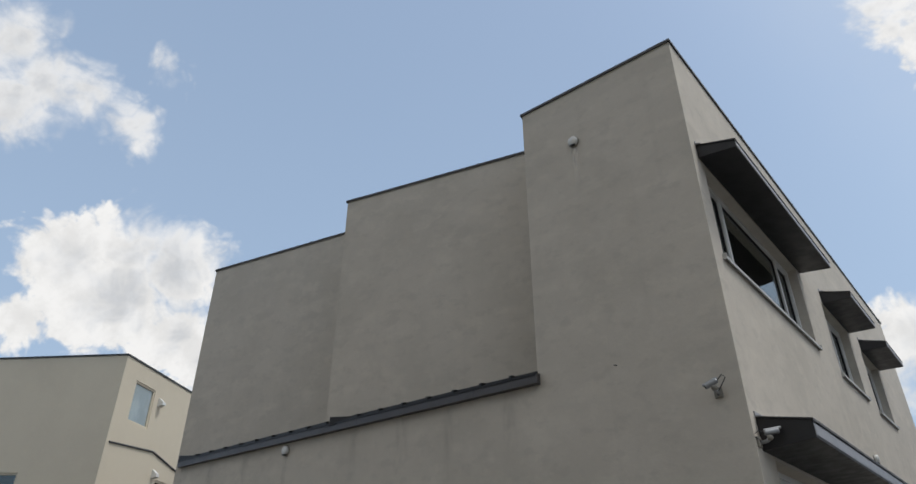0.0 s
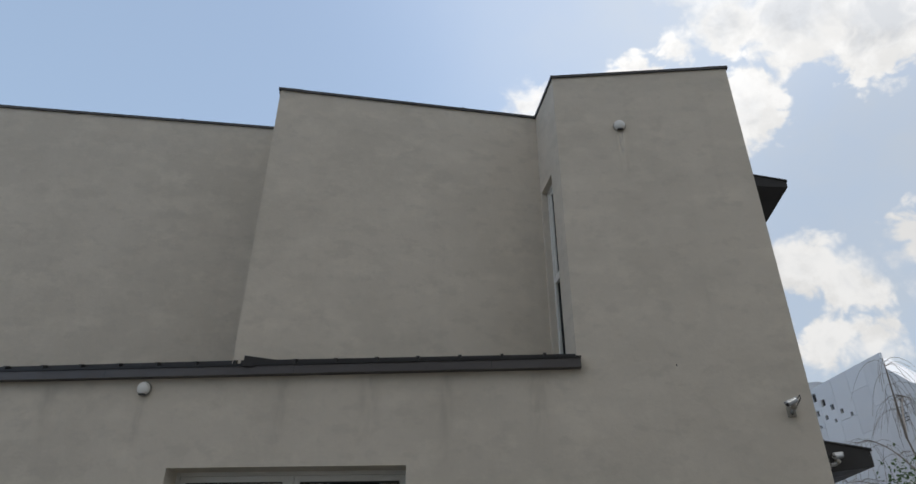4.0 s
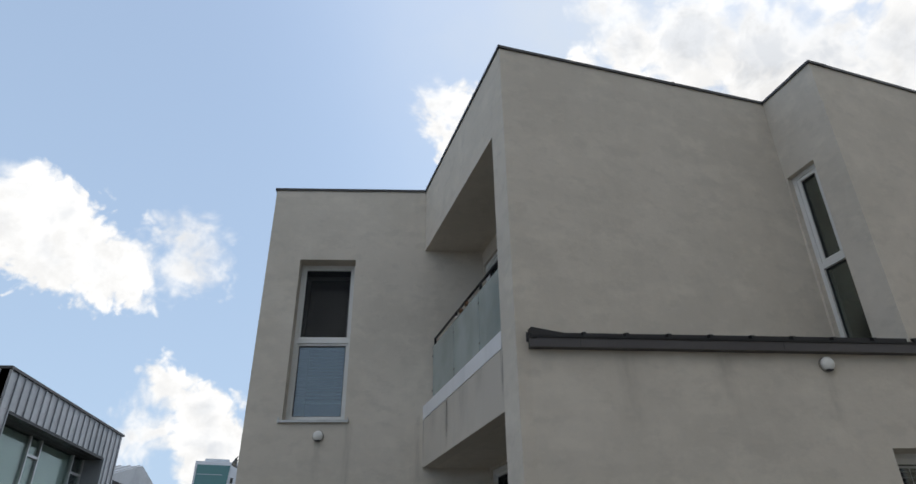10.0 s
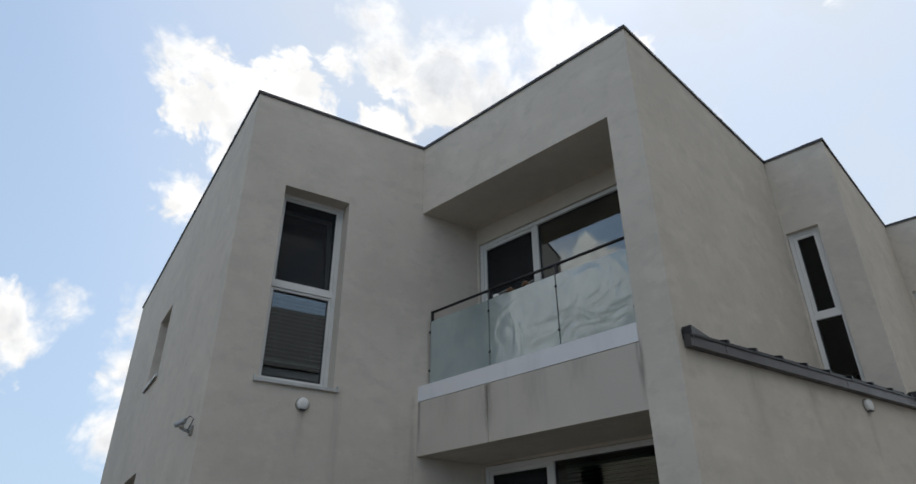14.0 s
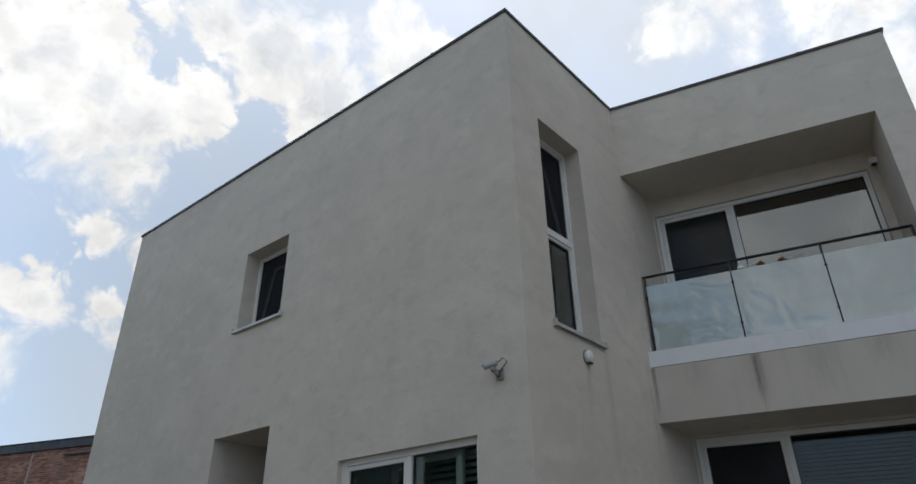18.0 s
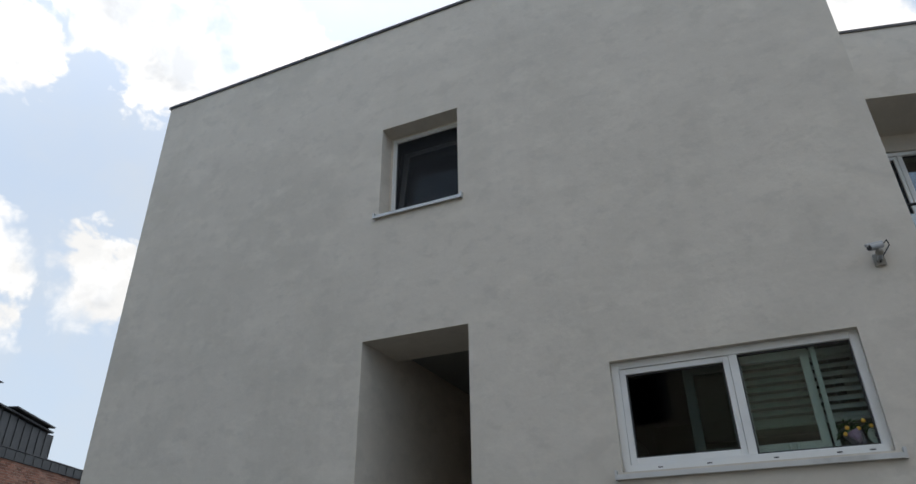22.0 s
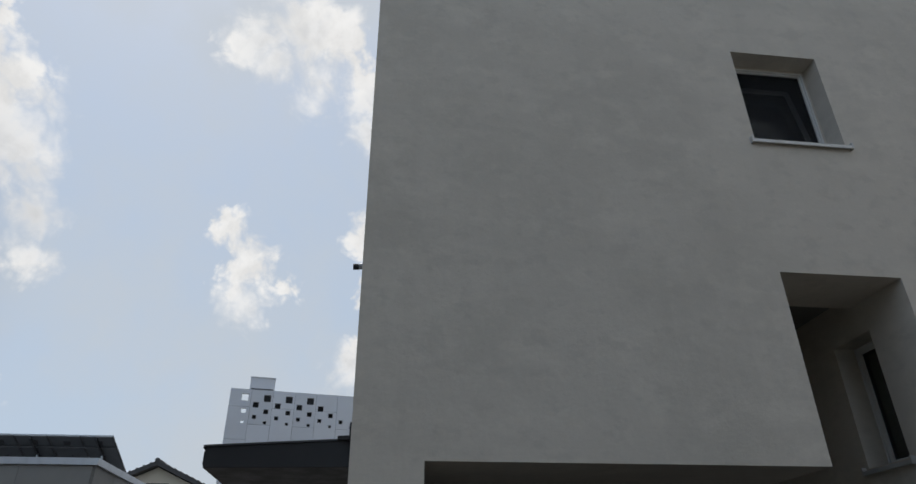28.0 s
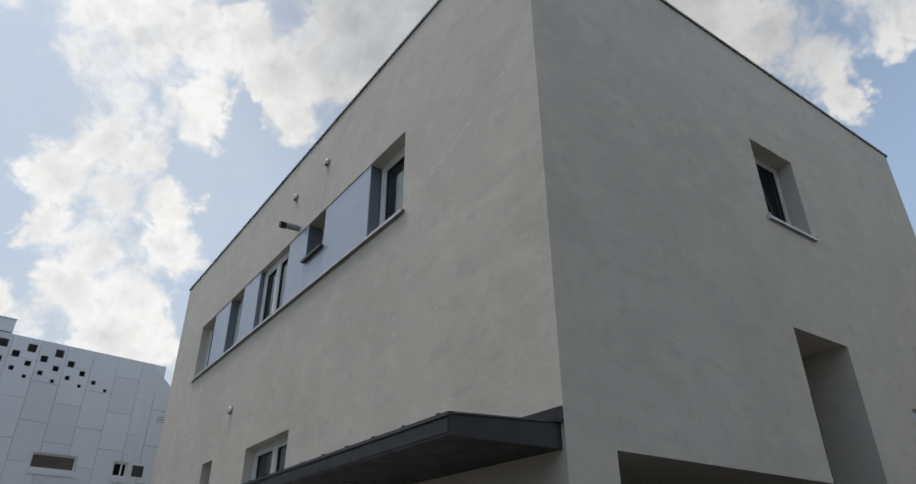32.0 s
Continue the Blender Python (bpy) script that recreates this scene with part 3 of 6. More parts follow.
# outer walls
def mitre(a, b, c, thick):
    """How far the inner face is cut back at corner b, so that two walls meet without overlap."""
    d0, d1 = Vector((b[0] - a[0], b[1] - a[1])).normalized(), Vector((c[0] - b[0], c[1] - b[1])).normalized()
    turn = math.atan2(d0.x * d1.y - d0.y * d1.x, d0.dot(d1))
    return thick * math.tan(turn / 2)


def house_wall(name, p0, p1, z0, z1, holes=(), thick=0.26, before=None, after=None):
    m, s = frame_of(p0, p1), span(p0, p1)
    cut0 = mitre(before, p0, p1, thick) if before else 0.0
    cut1 = mitre(p0, p1, after, thick) if after else 0.0
    part(name, walled(m, 0.0, s, z0, z1, thick, holes, cut=(cut0, cut1)), STUCCO, house)
    return m


mS = house_wall("wall_south_low", A_LOW, E, 0.0, STRIP, [(3.435, 5.775, 1.0, 3.20)])
mEF = house_wall("wall_south_tower", E, F, 0.0, TOP, after=NE)
mAB = house_wall("wall_south_west_bay", A, B, STRIP, TOP, before=IN, after=C)
mBC = house_wall("wall_bay_return", B, C, STRIP, TOP, [(0.03, 0.455, STRIP - 0.1, 6.69)], before=A, after=D)
mCD = house_wall("wall_south_east_bay", C, D, STRIP, TOP, before=B, after=E)
mDE = house_wall("wall_tower_return", D, E, STRIP, TOP, [(0.05, 0.475, STRIP - 0.1, 6.67)], before=C)
mE = house_wall("wall_east", F, NE, 0.0, TOP, [(0.3, 3.65, 5.09, 6.26), (4.85, 6.4, 5.0, 6.15), (7.25, 8.6, 4.95, 6.05), (0.45, 3.0, 0.9, 3.08)], before=E, after=NW)


def north(x):
    return NE[0] - x


mN = house_wall("wall_north", NE, NW, 0.0, TOP, [(north(-4.40), north(-12.84), 5.17, 6.33), (north(-8.42), north(-10.06), 2.1, 3.14), (north(-6.19), north(-6.76), 2.3, 3.22)], before=F, after=SW)


def west(y):
    return NW[1] - y


mW = house_wall("wall_west", NW, SW, 0.0, TOP, [
    (west(14.64), west(13.69), 5.15, 6.325), (west(HALL_N), west(HALL_S), -0.1, 3.74), (west(PORT_N), west(HALL_N), -0.1, 2.125), (west(12.365), west(10.555), 2.32, 3.19)], before=NE, after=IN)
mT = house_wall("wall_wing_south", SW, IN, 0.0, TOP, [(0.502, 1.345, 4.21, 6.67)], before=NW)

# the loggia: a storey-high void behind the slanting west front
mL = frame_of(IN, A)
LEN = span(IN, A)
GAP = LEN - 0.365
part("loggia_lintel", box(mL, 0.0, LEN, 0.0, 0.26, 6.835, TOP), STUCCO, house)
part("loggia_pier", box(mL, GAP, LEN, 0.0, 0.26, 0.0, 6.835), STUCCO, house)
for u0, u1 in ((0.0, 1.099), (1.105, GAP)):
    part("loggia_parapet", box(mL, u0, u1, 0.0, 0.16, 3.585, 4.21), PARAPET, house, "stained plaster parapet panel", bevel=0.004)
part("joint_filler", box(mL, 1.0993, 1.1047, 0.006, 0.15, 3.59, 4.205), PARAPET, house)
part("parapet_band", box(mL, 0.002, GAP - 0.002, -0.004, 0.2, 4.214, 4.40), WHITE_BAND, house, "white painted parapet band")
part("loggia_soffit", box(mL, 0.02, GAP, 0.26, 1.6, 6.835, 6.95), STUCCO, house)
part("loggia_slab", box(mL, 0.02, GAP, 0.16, 1.6, 3.585, 4.12), STUCCO, house)
part("loggia_cheek", box(mL, GAP, GAP + 0.2, 0.26, 1.6, 0.0, 6.835), STUCCO, house)
part("loggia_side", box(frame_of(IN, (-11.0, 9.91)), 0.0, 1.6, 0.0, 0.24, 0.0, 7.2), STUCCO, house)
BACK = 0.87
for z0, z1, door_top in ((4.12, 6.835, 6.585), (0.0, 3.585, 3.555)):
    part("loggia_back", walled(mL, 0.1, GAP + 0.1, z0, z1, 0.2, [(0.245, 2.865, z0 - 0.1, door_top)], v0=BACK), STUCCO, house)
stain(mL, 1.04, 1.175, 3.587, 4.213, STREAK, house, "streak", "dark run-off streak")
stain(mL, GAP - 0.06, GAP + 0.04, 3.6, 4.25, STREAK, house, "streak", "dark run-off streak")
stain(mL, 0.0, 0.06, 3.59, 4.215, STREAK, house, "streak", "dark run-off streak")
for k in range(4):
    stain(mL, 0.25 + 0.6 * k, 0.75 + 0.6 * k, 3.75 - 0.08 * (k % 3), 4.213, RUN, house, "streak", "faint run-off streak")
stain(mT, 1.33, 1.48, 2.6, 4.2, RUN, house)
stain(mT, 2.28, 2.405, 2.4, 4.3, RUN, house)

for u, w, drop in ((0.9, 0.3, 0.9), (1.9, 0.22, 0.7), (4.35, 0.25, 1.0), (5.2, 0.35, 0.8), (6.05, 0.2, 1.1), (6.9, 0.3, 0.9)):
    stain(mS, u, u + w, 4.09 - drop, 4.09, RUN, house, "streak", "faint run-off streak")
for x0, z0, x1, z1 in ((-15.1, 5.95, -14.4, 5.73), (-14.4, 5.73, -13.75, 5.4), (-13.75, 5.4, -13.2, 5.29)):
    q = mN @ Matrix.Translation((north(x0), 0, z0)) @ Matrix.Rotation(math.atan2(z0 - z1, north(x1) - north(x0)), 4, "Y")
    stain(q, 0.0, math.hypot(x1 - x0, z1 - z0), -0.03, 0.03, PALE_RUN, house, "mended_crack", "pale mended crack in the plaster")

# sliding doors behind the loggia
for z0, z1, tone in ((4.15, 6.58, "upper"), (0.1, 3.55, "lower")):
    window(mL, 0.25, 2.86, z0, z1, BACK + 0.03, [(0.0, 0.37, 0.0, 1.0, "screen"), (0.37, 1.0, 0.0, 1.0, "fixed")], sill=False, name="sliding_door",
           label="white plastic sliding glass door of the " + tone + " loggia", pane=GLASS_DOOR if tone == "upper" else GLASS_LOW)

# windows of the two south bays, the wing, the west wall
window(mBC, 0.03, 0.455, STRIP + 0.1, 6.69, 0.07, [(0, 1, 0, 0.48, "fixed"), (0, 1, 0.48, 1, "sash")], sill=False, label="narrow tall white window in the bay return")
window(mDE, 0.05, 0.475, STRIP + 0.1, 6.67, 0.07, [(0, 1, 0, 0.475, "fixed"), (0, 1, 0.475, 1, "sash")], sill=False, label="narrow tall white window in the tower return")
window(mS, 3.435, 5.775, 1.0, 3.20, 0.235, [(0, 0.5, 0, 1, "slide"), (0.5, 1, 0, 1, "slide")], frame=0.04, pane=GLASS_DARK, label="wide white sliding window in a deep reveal")
window(mT, 0.502, 1.345, 4.235, 6.67, 0.20, [(0, 1, 0, 0.487, "sash"), (0, 1, 0.487, 1, "mesh")], label="tall white window with screened upper light over a blind", pane=GLASS_SKY, frame=0.05, bar=0.03)


def tilted_sash(m, u0, u1, z0, z1, v, label):
    """A sash hinged at its foot and tipped into the room, with its pane and handle."""
    q = m @ Matrix.Translation((0, v, z0)) @ Matrix.Rotation(radians(-8), 4, "X") @ Matrix.Translation((0, 0, -z0))
    sash = part("tilted_sash", ring(q, u0, u1, z0, z1, 0.0, 0.05, 0.065), UPVC, house, label, bevel=0.003)
    part("pane", box(q, u0 + 0.065, u1 - 0.065, 0.022, 0.028, z0 + 0.065, z1 - 0.065), GLASS_SKY, sash)
    part("gasket", ring(q, u0 + 0.065, u1 - 0.065, z0 + 0.065, z1 - 0.065, 0.01, 0.035, 0.01), SASH_DARK, sash)


tilted_sash(mT, 0.56, 1.29, 5.46, 6.60, 0.285, "white upper sash tipped inward behind its screen")
window(mW, west(14.608), west(13.722), 5.20, 6.295, 0.20, [(0, 1, 0, 1, "mesh")], sill=False, label="small square white window tilted open behind a screen", frame=0.022, bar=0.018)
part("reveal_lining", ring(mW, west(14.64), west(13.69), 5.14, 6.325, 0.213, 0.3, 0.031), STUCCO, house)
part("sill", prism(mW, [(0.22, 5.19), (-0.04, 5.155), (-0.04, 5.12), (-0.028, 5.12), (-0.028, 5.142), (0.22, 5.175)], west(14.69), west(13.64)), SILL, house, "folded metal sill with end caps")
for y in (14.692, 13.654):
    part("end_cap", box(mW, west(y), west(y) + 0.016, -0.044, 0.0, 5.117, 5.187), SILL, house)
tilted_sash(mW, west(14.575), west(13.755), 5.225, 6.245, 0.285, "white sash tipped inward behind the screen")
window(mW, west(12.365), west(10.555), 2.32, 3.19, 0.06, [(0, 0.52, 0, 1, "thin", GLASS_DIM), (0.52, 1, 0, 1, "fixed")], label="white sliding window with open inner sash", frame=0.06)
part("frame_track", box(mW, west(12.34), west(10.58), 0.03, 0.058, 2.325, 2.37), UPVC, house, "white outer track of the sliding window")
for y in (12.1, 11.75, 11.3, 10.9, 10.7):
    part("drain_slot", box(mW, west(y), west(y) + 0.035, 0.027, 0.031, 2.338, 2.346), SASH_DARK, house)

# east windows under their canopies
window(mE, 0.3, 3.65, 5.09, 6.26, 0.12, [(0, 0.22, 0, 1, "sash"), (0.22, 0.84, 0, 1, "fixed"), (0.84, 1, 0, 1, "sash")], label="wide three-light white window under a canopy", pane=GLASS_DARK, bar=0.03)
window(mE, 4.85, 6.4, 5.0, 6.15, 0.12, [(0, 0.55, 0, 1, "fixed"), (0.55, 1, 0, 1, "sash")], label="two-light white window under a canopy", pane=GLASS_DARK)
window(mE, 7.25, 8.6, 4.95, 6.05, 0.12, [(0, 0.5, 0, 1, "fixed"), (0.5, 1, 0, 1, "sash")], label="two-light white window under a canopy", pane=GLASS_DARK)
window(mE, 0.45, 3.0, 0.9, 3.08, 0.15, [(0, 0.5, 0, 1, "slide"), (0.5, 1, 0, 1, "slide")], label="wide white ground floor sliding window", pane=GLASS_DARK)

# the long north band: windows set back between blue-grey metal panels
BZ0, BZ1 = 5.17, 6.33
for x0, x1, cells in ((-12.84, -11.95, [(0, 1, 0, 1, "sash")]), (-9.14, -7.86, [(0, 0.5, 0, 1, "slide"), (0.5, 1, 0, 1, "slide")]),
                      (-7.0, -6.27, [(0, 1, 0, 1, "sash")]), (-5.29, -4.40, [(0, 1, 0, 1, "sash")])):
    window(mN, north(x1), north(x0), BZ0 + 0.01, BZ1, 0.09 if len(cells) > 1 else 0.17, cells, sill=False, label="white window set back in the window band", pane=GLASS_DARK)
window(mN, north(-9.91), north(-10.53), 5.72, BZ1, 0.24, [(0, 1, 0, 1, "sash")], sill=False, label="small square window in the window band", pane=GLASS_DARK)
for x0, x1, z0, z1 in ((-11.93, -10.53, BZ0, BZ1), (-10.53, -9.91, BZ0, 5.70), (-9.91, -9.157, BZ0, BZ1), (-7.84, -7.01, BZ0, BZ1), (-6.257, -5.306, BZ0, BZ1)):
    a, b = north(x1) + 0.003, north(x0) - 0.003
    part("cladding_panel", box(mN, a, b, 0.012, 0.03, z0 + 0.004, z1 - 0.004), BLUE_PANEL, house, "flush blue-grey metal panel", bevel=0.003)
    part("panel_core", box(mN, a + 0.003, b - 0.003, 0.03, 0.325, z0 + 0.006, z1 - 0.006), BLUE_DARK, house)
part("band_sill", prism(mN, [(0.03, BZ0), (-0.05, BZ0 - 0.015), (-0.05, BZ0 - 0.055), (-0.038, BZ0 - 0.055), (-0.038, BZ0 - 0.03), (0.03, BZ0 - 0.012)], north(-4.33), north(-12.89)), SILL, house, "long folded metal sill")
part("band_sill", prism(mN, [(0.25, 5.715), (-0.05, 5.70), (-0.05, 5.66), (-0.038, 5.66), (0.25, 5.69)], north(-9.88), north(-10.56)), CAPPING, house, "dark metal sill of the small window")
window(mN, north(-8.42), north(-10.06), 2.1, 3.14, 0.14, [(0, 0.5, 0, 1, "slide"), (0.5, 1, 0, 1, "slide")], label="white ground floor sliding window", pane=GLASS_DARK)
window(mN, north(-6.19), north(-6.76), 2.3, 3.22, 0.2, [(0, 1, 0, 1, "sash")], label="narrow white ground floor window", pane=GLASS_DARK)

# roof deck and copings
OUT = [NW, SW, IN, A, B, C, D, E, F, NE]
ROOF_Z = (TOP - 0.35, TOP - 0.2)
part("roof", plate([(-15.1, HALL_S), (-15.1, 10.1), (-12.65, 10.1), (-11.9, 6.95), (-8.4, 7.7), (-7.9, 6.95), (-4.85, 7.75), (-4.4, 6.95), (-2.55, 6.95), (-2.52, HALL_S)], *ROOF_Z), CAPPING, house)
for x0, x1, y0, y1 in ((-15.1, -2.52, HALL_N, 18.2), (-15.1, -8.1, HALL_S, HALL_N), (-7.9, -2.52, HALL_S, HALL_N)):
    part("roof", box(Matrix(), x0, x1, y0, y1, *ROOF_Z), CAPPING, house)
# unseen opening, added so daylight falls on the stair's back wall
part("rooflight", box(Matrix(), -8.1, -7.9, HALL_S, HALL_N, TOP - 0.26, TOP - 0.25), PALE_GLASS, house, "unseen glazed opening added to light the stair")
for p0, p1 in zip(OUT, OUT[1:] + OUT[:1]):
    m, s = frame_of(p0, p1), span(p0, p1)
    cop = part("coping", prism(m, [(-0.02, TOP - 0.006), (-0.02, TOP + 0.032), (0.275, TOP + 0.036), (0.275, TOP - 0.004), (0.265, TOP - 0.004), (0.265, TOP + 0.004), (-0.012, TOP + 0.004), (-0.012, TOP - 0.006)],
                               -0.022, s + 0.022), CAPPING, house, "dark folded metal coping")
    u = 2.4
    while u < s - 0.4:
        part("coping_joint", box(m, u, u + 0.03, -0.023, 0.277, TOP - 0.008, TOP + 0.039), CAPPING, cop)
        u += 2.4

# the sloping metal strip along the south front, with its standing seams
S0, S1 = 0.12, span(A_LOW, E) + 0.03
ZS = STRIP - 0.04
strip = part("strip_roof", prism(mS, [(-0.08, ZS - 0.008), (-0.08, ZS + 0.098), (0.0, ZS + 0.12), (0.30, ZS + 0.14), (0.30, ZS + 0.045), (-0.003, ZS + 0.045), (-0.003, ZS - 0.008)], S0, S1), STRIP_METAL, house, "dark grey metal strip roof with seams")
part("drip_edge", prism(mS, [(-0.09, ZS + 0.083), (-0.09, ZS + 0.105), (-0.05, ZS + 0.117), (-0.05, ZS + 0.105), (-0.081, ZS + 0.098), (-0.081, ZS + 0.083)], S0 - 0.004, S1 + 0.004), BLACK_STEEL, strip)
part("bay_roof", plate([(A[0] + 0.1, A[1] + 0.02), (C[0] - 0.01, C[1] + 0.02), (B[0] - 0.01, B[1] + 0.01)], STRIP + 0.02, STRIP + 0.118), CANOPY, strip)
part("bay_roof", plate([(C[0] + 0.05, C[1] + 0.02), (E[0] - 0.01, E[1] + 0.01), (D[0] - 0.01, D[1] + 0.01)], STRIP + 0.02, STRIP + 0.118), CANOPY, strip)
for u in [0.635 + 0.415 * k for k in range(9)] + [4.58 + 0.423 * k for k in range(7)]:
    part("seam", prism(mS, [(-0.094, ZS + 0.09), (-0.09, ZS + 0.142), (-0.03, ZS + 0.158), (0.25, ZS + 0.172), (0.25, ZS + 0.12)], u, u + 0.03), BLACK_STEEL, strip)
for u in (0.6, 2.6, 4.6, 6.6):
    part("strip_joint", box(mS, u, u + 0.006, -0.083, -0.07, ZS + 0.002, ZS + 0.08), CAPPING, strip)
for q in (mAB, mCD):
    bm = bmesh.new()
    rows = [[bm.verts.new(q @ Vector((u, v, z))) for u, z in ((0.125, STRIP + 0.03), (0.95, STRIP + 0.03), (0.95, STRIP + 0.075), (0.125, STRIP + 0.143))] for v in (-0.088, 0.004)]
    for k in range(4):
        bm.faces.new((rows[0][k], rows[0][(k + 1) % 4], rows[1][(k + 1) % 4], rows[1][k]))
    bm.faces.new(rows[0][::-1])
    bm.faces.new(rows[1])
    bmesh.ops.recalc_face_normals(bm, faces=bm.faces)
    part("flashing", bm, CANOPY, strip, "wedge of raised metal flashing at the foot of the bay")


def canopy(m, u0, u1, z, reach, name, label, drop=0.12, ribs=True, deep=0.16, lip=0.09):
    """A sheet-metal canopy: sloping top, flat soffit, thin fascia; seams on top."""
    low, edge = z - deep, z - drop
    body = part(name, prism(m, [(0.0, z), (-reach, edge), (-reach, edge - lip), (0.0, low)], u0, u1), CANOPY, house, label, bevel=0.003)
    part("top_edge", prism(m, [(0.0, z + 0.012), (-reach - 0.012, edge + 0.012), (-reach - 0.012, edge - 0.012), (-reach + 0.002, edge), (0.0, z)], u0 - 0.012, u1 + 0.012), CAPPING, body)
    part("drip_edge", box(m, u0 + 0.004, u1 - 0.004, -reach - 0.006, -reach + 0.004, edge - lip * 0.85, edge - lip * 0.2), EDGE if ribs != "plain" else CANOPY, body)
    part("flashing", prism(m, [(0.0, z + 0.05), (-0.012, z + 0.05), (-0.012, z + 0.012), (-0.06, z + 0.006), (-0.06, z - 0.002), (0.0, z)], u0 - 0.03, u1 - 0.02), EDGE if ribs != "plain" else CANOPY, body)
    u = u0 + 0.3
    while u < u1 - 0.1:
        part("seam", prism(m, [(-0.03, z), (-0.03, z + 0.022), (-reach - 0.004, edge + 0.026), (-reach - 0.004, edge)], u, u + 0.022), CANOPY, body)
        u += 0.43
    return body


canopy(mE, 0.17, 3.86, 6.44, 0.41, "canopy", "dark grey metal canopy over the wide east window")
canopy(mE, 4.95, 6.58, 6.37, 0.41, "canopy", "dark grey metal canopy over an east window", deep=0.2)
canopy(mE, 7.36, 8.8, 6.27, 0.41, "canopy", "dark grey metal canopy over an east window", deep=0.2)
canopy(mE, 0.15, 5.4, 3.40, 0.45, "canopy", "dark grey metal canopy over the ground floor window", deep=0.29, drop=0.09, lip=0.15)
entry = canopy(mN, north(-9.6), north(-15.20), 2.262, 0.965, "entrance_canopy", "dark grey metal entrance canopy with a round downlight", drop=0.06, ribs="plain", deep=0.18, lip=0.135)
part("corner_flashing", prism(mN, [(0.0, 2.38), (-0.012, 2.38), (-0.012, 2.29), (-0.09, 2.285), (-0.09, 2.262), (0.0, 2.262)], north(-14.75), north(-15.23)), CANOPY, entry)
part("downlight", tube([mN @ Vector((north(-12.9), -0.5, 2.055)), mN @ Vector((north(-12.9), -0.5, 2.09))], 0.075, 24), VENT, entry, "round white downlight")

# loggia railing: three frosted panes and a black handrail
rail = part("railing", tube([mL @ Vector((0.05, 0.16, 5.395)), mL @ Vector((GAP - 0.04, 0.16, 5.395))], 0.017, 10), BLACK_STEEL, house, "frosted glass railing with black handrail", smooth=True)
for u0, u1 in ((0.085, 1.05), (1.065, 2.02), (2.035, 2.915)):
    part("glass_panel", box(mL, u0, u1, 0.112, 0.122, 4.41, 5.25), FILM, rail, "frosted greenish glass panel", bevel=0.002)
for u in (0.075, 1.057, 2.027, 2.922):
    part("post", box(mL, u - 0.012, u + 0.012, 0.135, 0.165, 4.40, 5.39), BLACK_STEEL, rail)
    for z in (4.6, 5.1):
        part("clamp", box(mL, u - 0.016, u + 0.016, 0.107, 0.14, z, z + 0.022), BLACK_STEEL, rail)

# inside: floors, partitions and the open stair hall
STAIR_X, BACK_X = -11.8, -7.5
part("upper_floor", plate([(-14.9, 9.97 + 0.3), (-14.9, HALL_S - 0.2), (-2.7, HALL_S - 0.2), (-2.7, 7.1), (-4.3, 7.1), (-4.9, 7.85), (-7.8, 7.05), (-8.6, 7.8), (-10.3, 7.4), (-10.95, 10.2)], 3.88, 4.06), DARK_FLOOR, house)
part("upper_floor", box(Matrix(), -14.9, -2.7, HALL_N + 0.2, 18.0, 3.88, 4.06), DARK_FLOOR, house)
part("stair_landing", box(Matrix(), -8.6, BACK_X, HALL_S, HALL_N, 3.66, 3.86), DARK_FLOOR, house)
# unseen walls added so no daylight shows from one window to another
part("added_partition", box(Matrix(), -9.3, -9.15, 7.9, 12.9, 4.06, 7.5), INSIDE, house)
part("added_partition", box(Matrix(), -14.9, -2.7, 12.9, 13.05, 4.06, 7.5), INSIDE, house)
part("added_partition", box(Matrix(), -9.3, -9.15, 7.4, 12.9, 0.0, 3.88), INSIDE, house)
part("added_partition", box(Matrix(), -14.9, -2.7, 16.2, 16.3, 4.06, 7.5), INSIDE, house)
part("hall_wall_south", walled(frame_of((-14.975, HALL_S), (-8.2, HALL_S)), 0.0, 7.475, 0.0, 3.86, 0.3, [(0.295, 0.825, 2.31, 3.46)], v0=-0.3), STUCCO, house)
part("hall_wall_north", box(Matrix(), -14.975, BACK_X, HALL_N, HALL_N + 0.2, 2.125, 4.06), STUCCO, house)
part("stair_wall_upper", box(Matrix(), STAIR_X, BACK_X, HALL_N + 0.003, HALL_N + 0.2, 4.064, 7.5), WHITE_PAINT, house)
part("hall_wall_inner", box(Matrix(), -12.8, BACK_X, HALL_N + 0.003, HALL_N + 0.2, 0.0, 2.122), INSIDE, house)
# dark board added over the pale hall wall, so the room looks unlit
part("room_shade_board", box(Matrix(), -14.96, -9.3, 13.2, 13.3, 0.0, 3.87), INSIDE, house)
part("stair_wall_south", box(Matrix(), STAIR_X, BACK_X, HALL_S - 0.2, HALL_S - 0.003, 3.864, 7.5), WHITE_PAINT, house)
part("hall_lintel", box(Matrix(), -14.975, -14.53, HALL_S + 0.002, HALL_N - 0.002, 3.742, 3.9), STUCCO, house)
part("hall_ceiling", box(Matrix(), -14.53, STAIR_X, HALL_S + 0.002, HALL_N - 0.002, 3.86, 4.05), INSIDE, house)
part("stair_back_wall", box(Matrix(), BACK_X, BACK_X + 0.15, HALL_S, HALL_N, 0.0, 7.5), WHITE_PAINT, house)
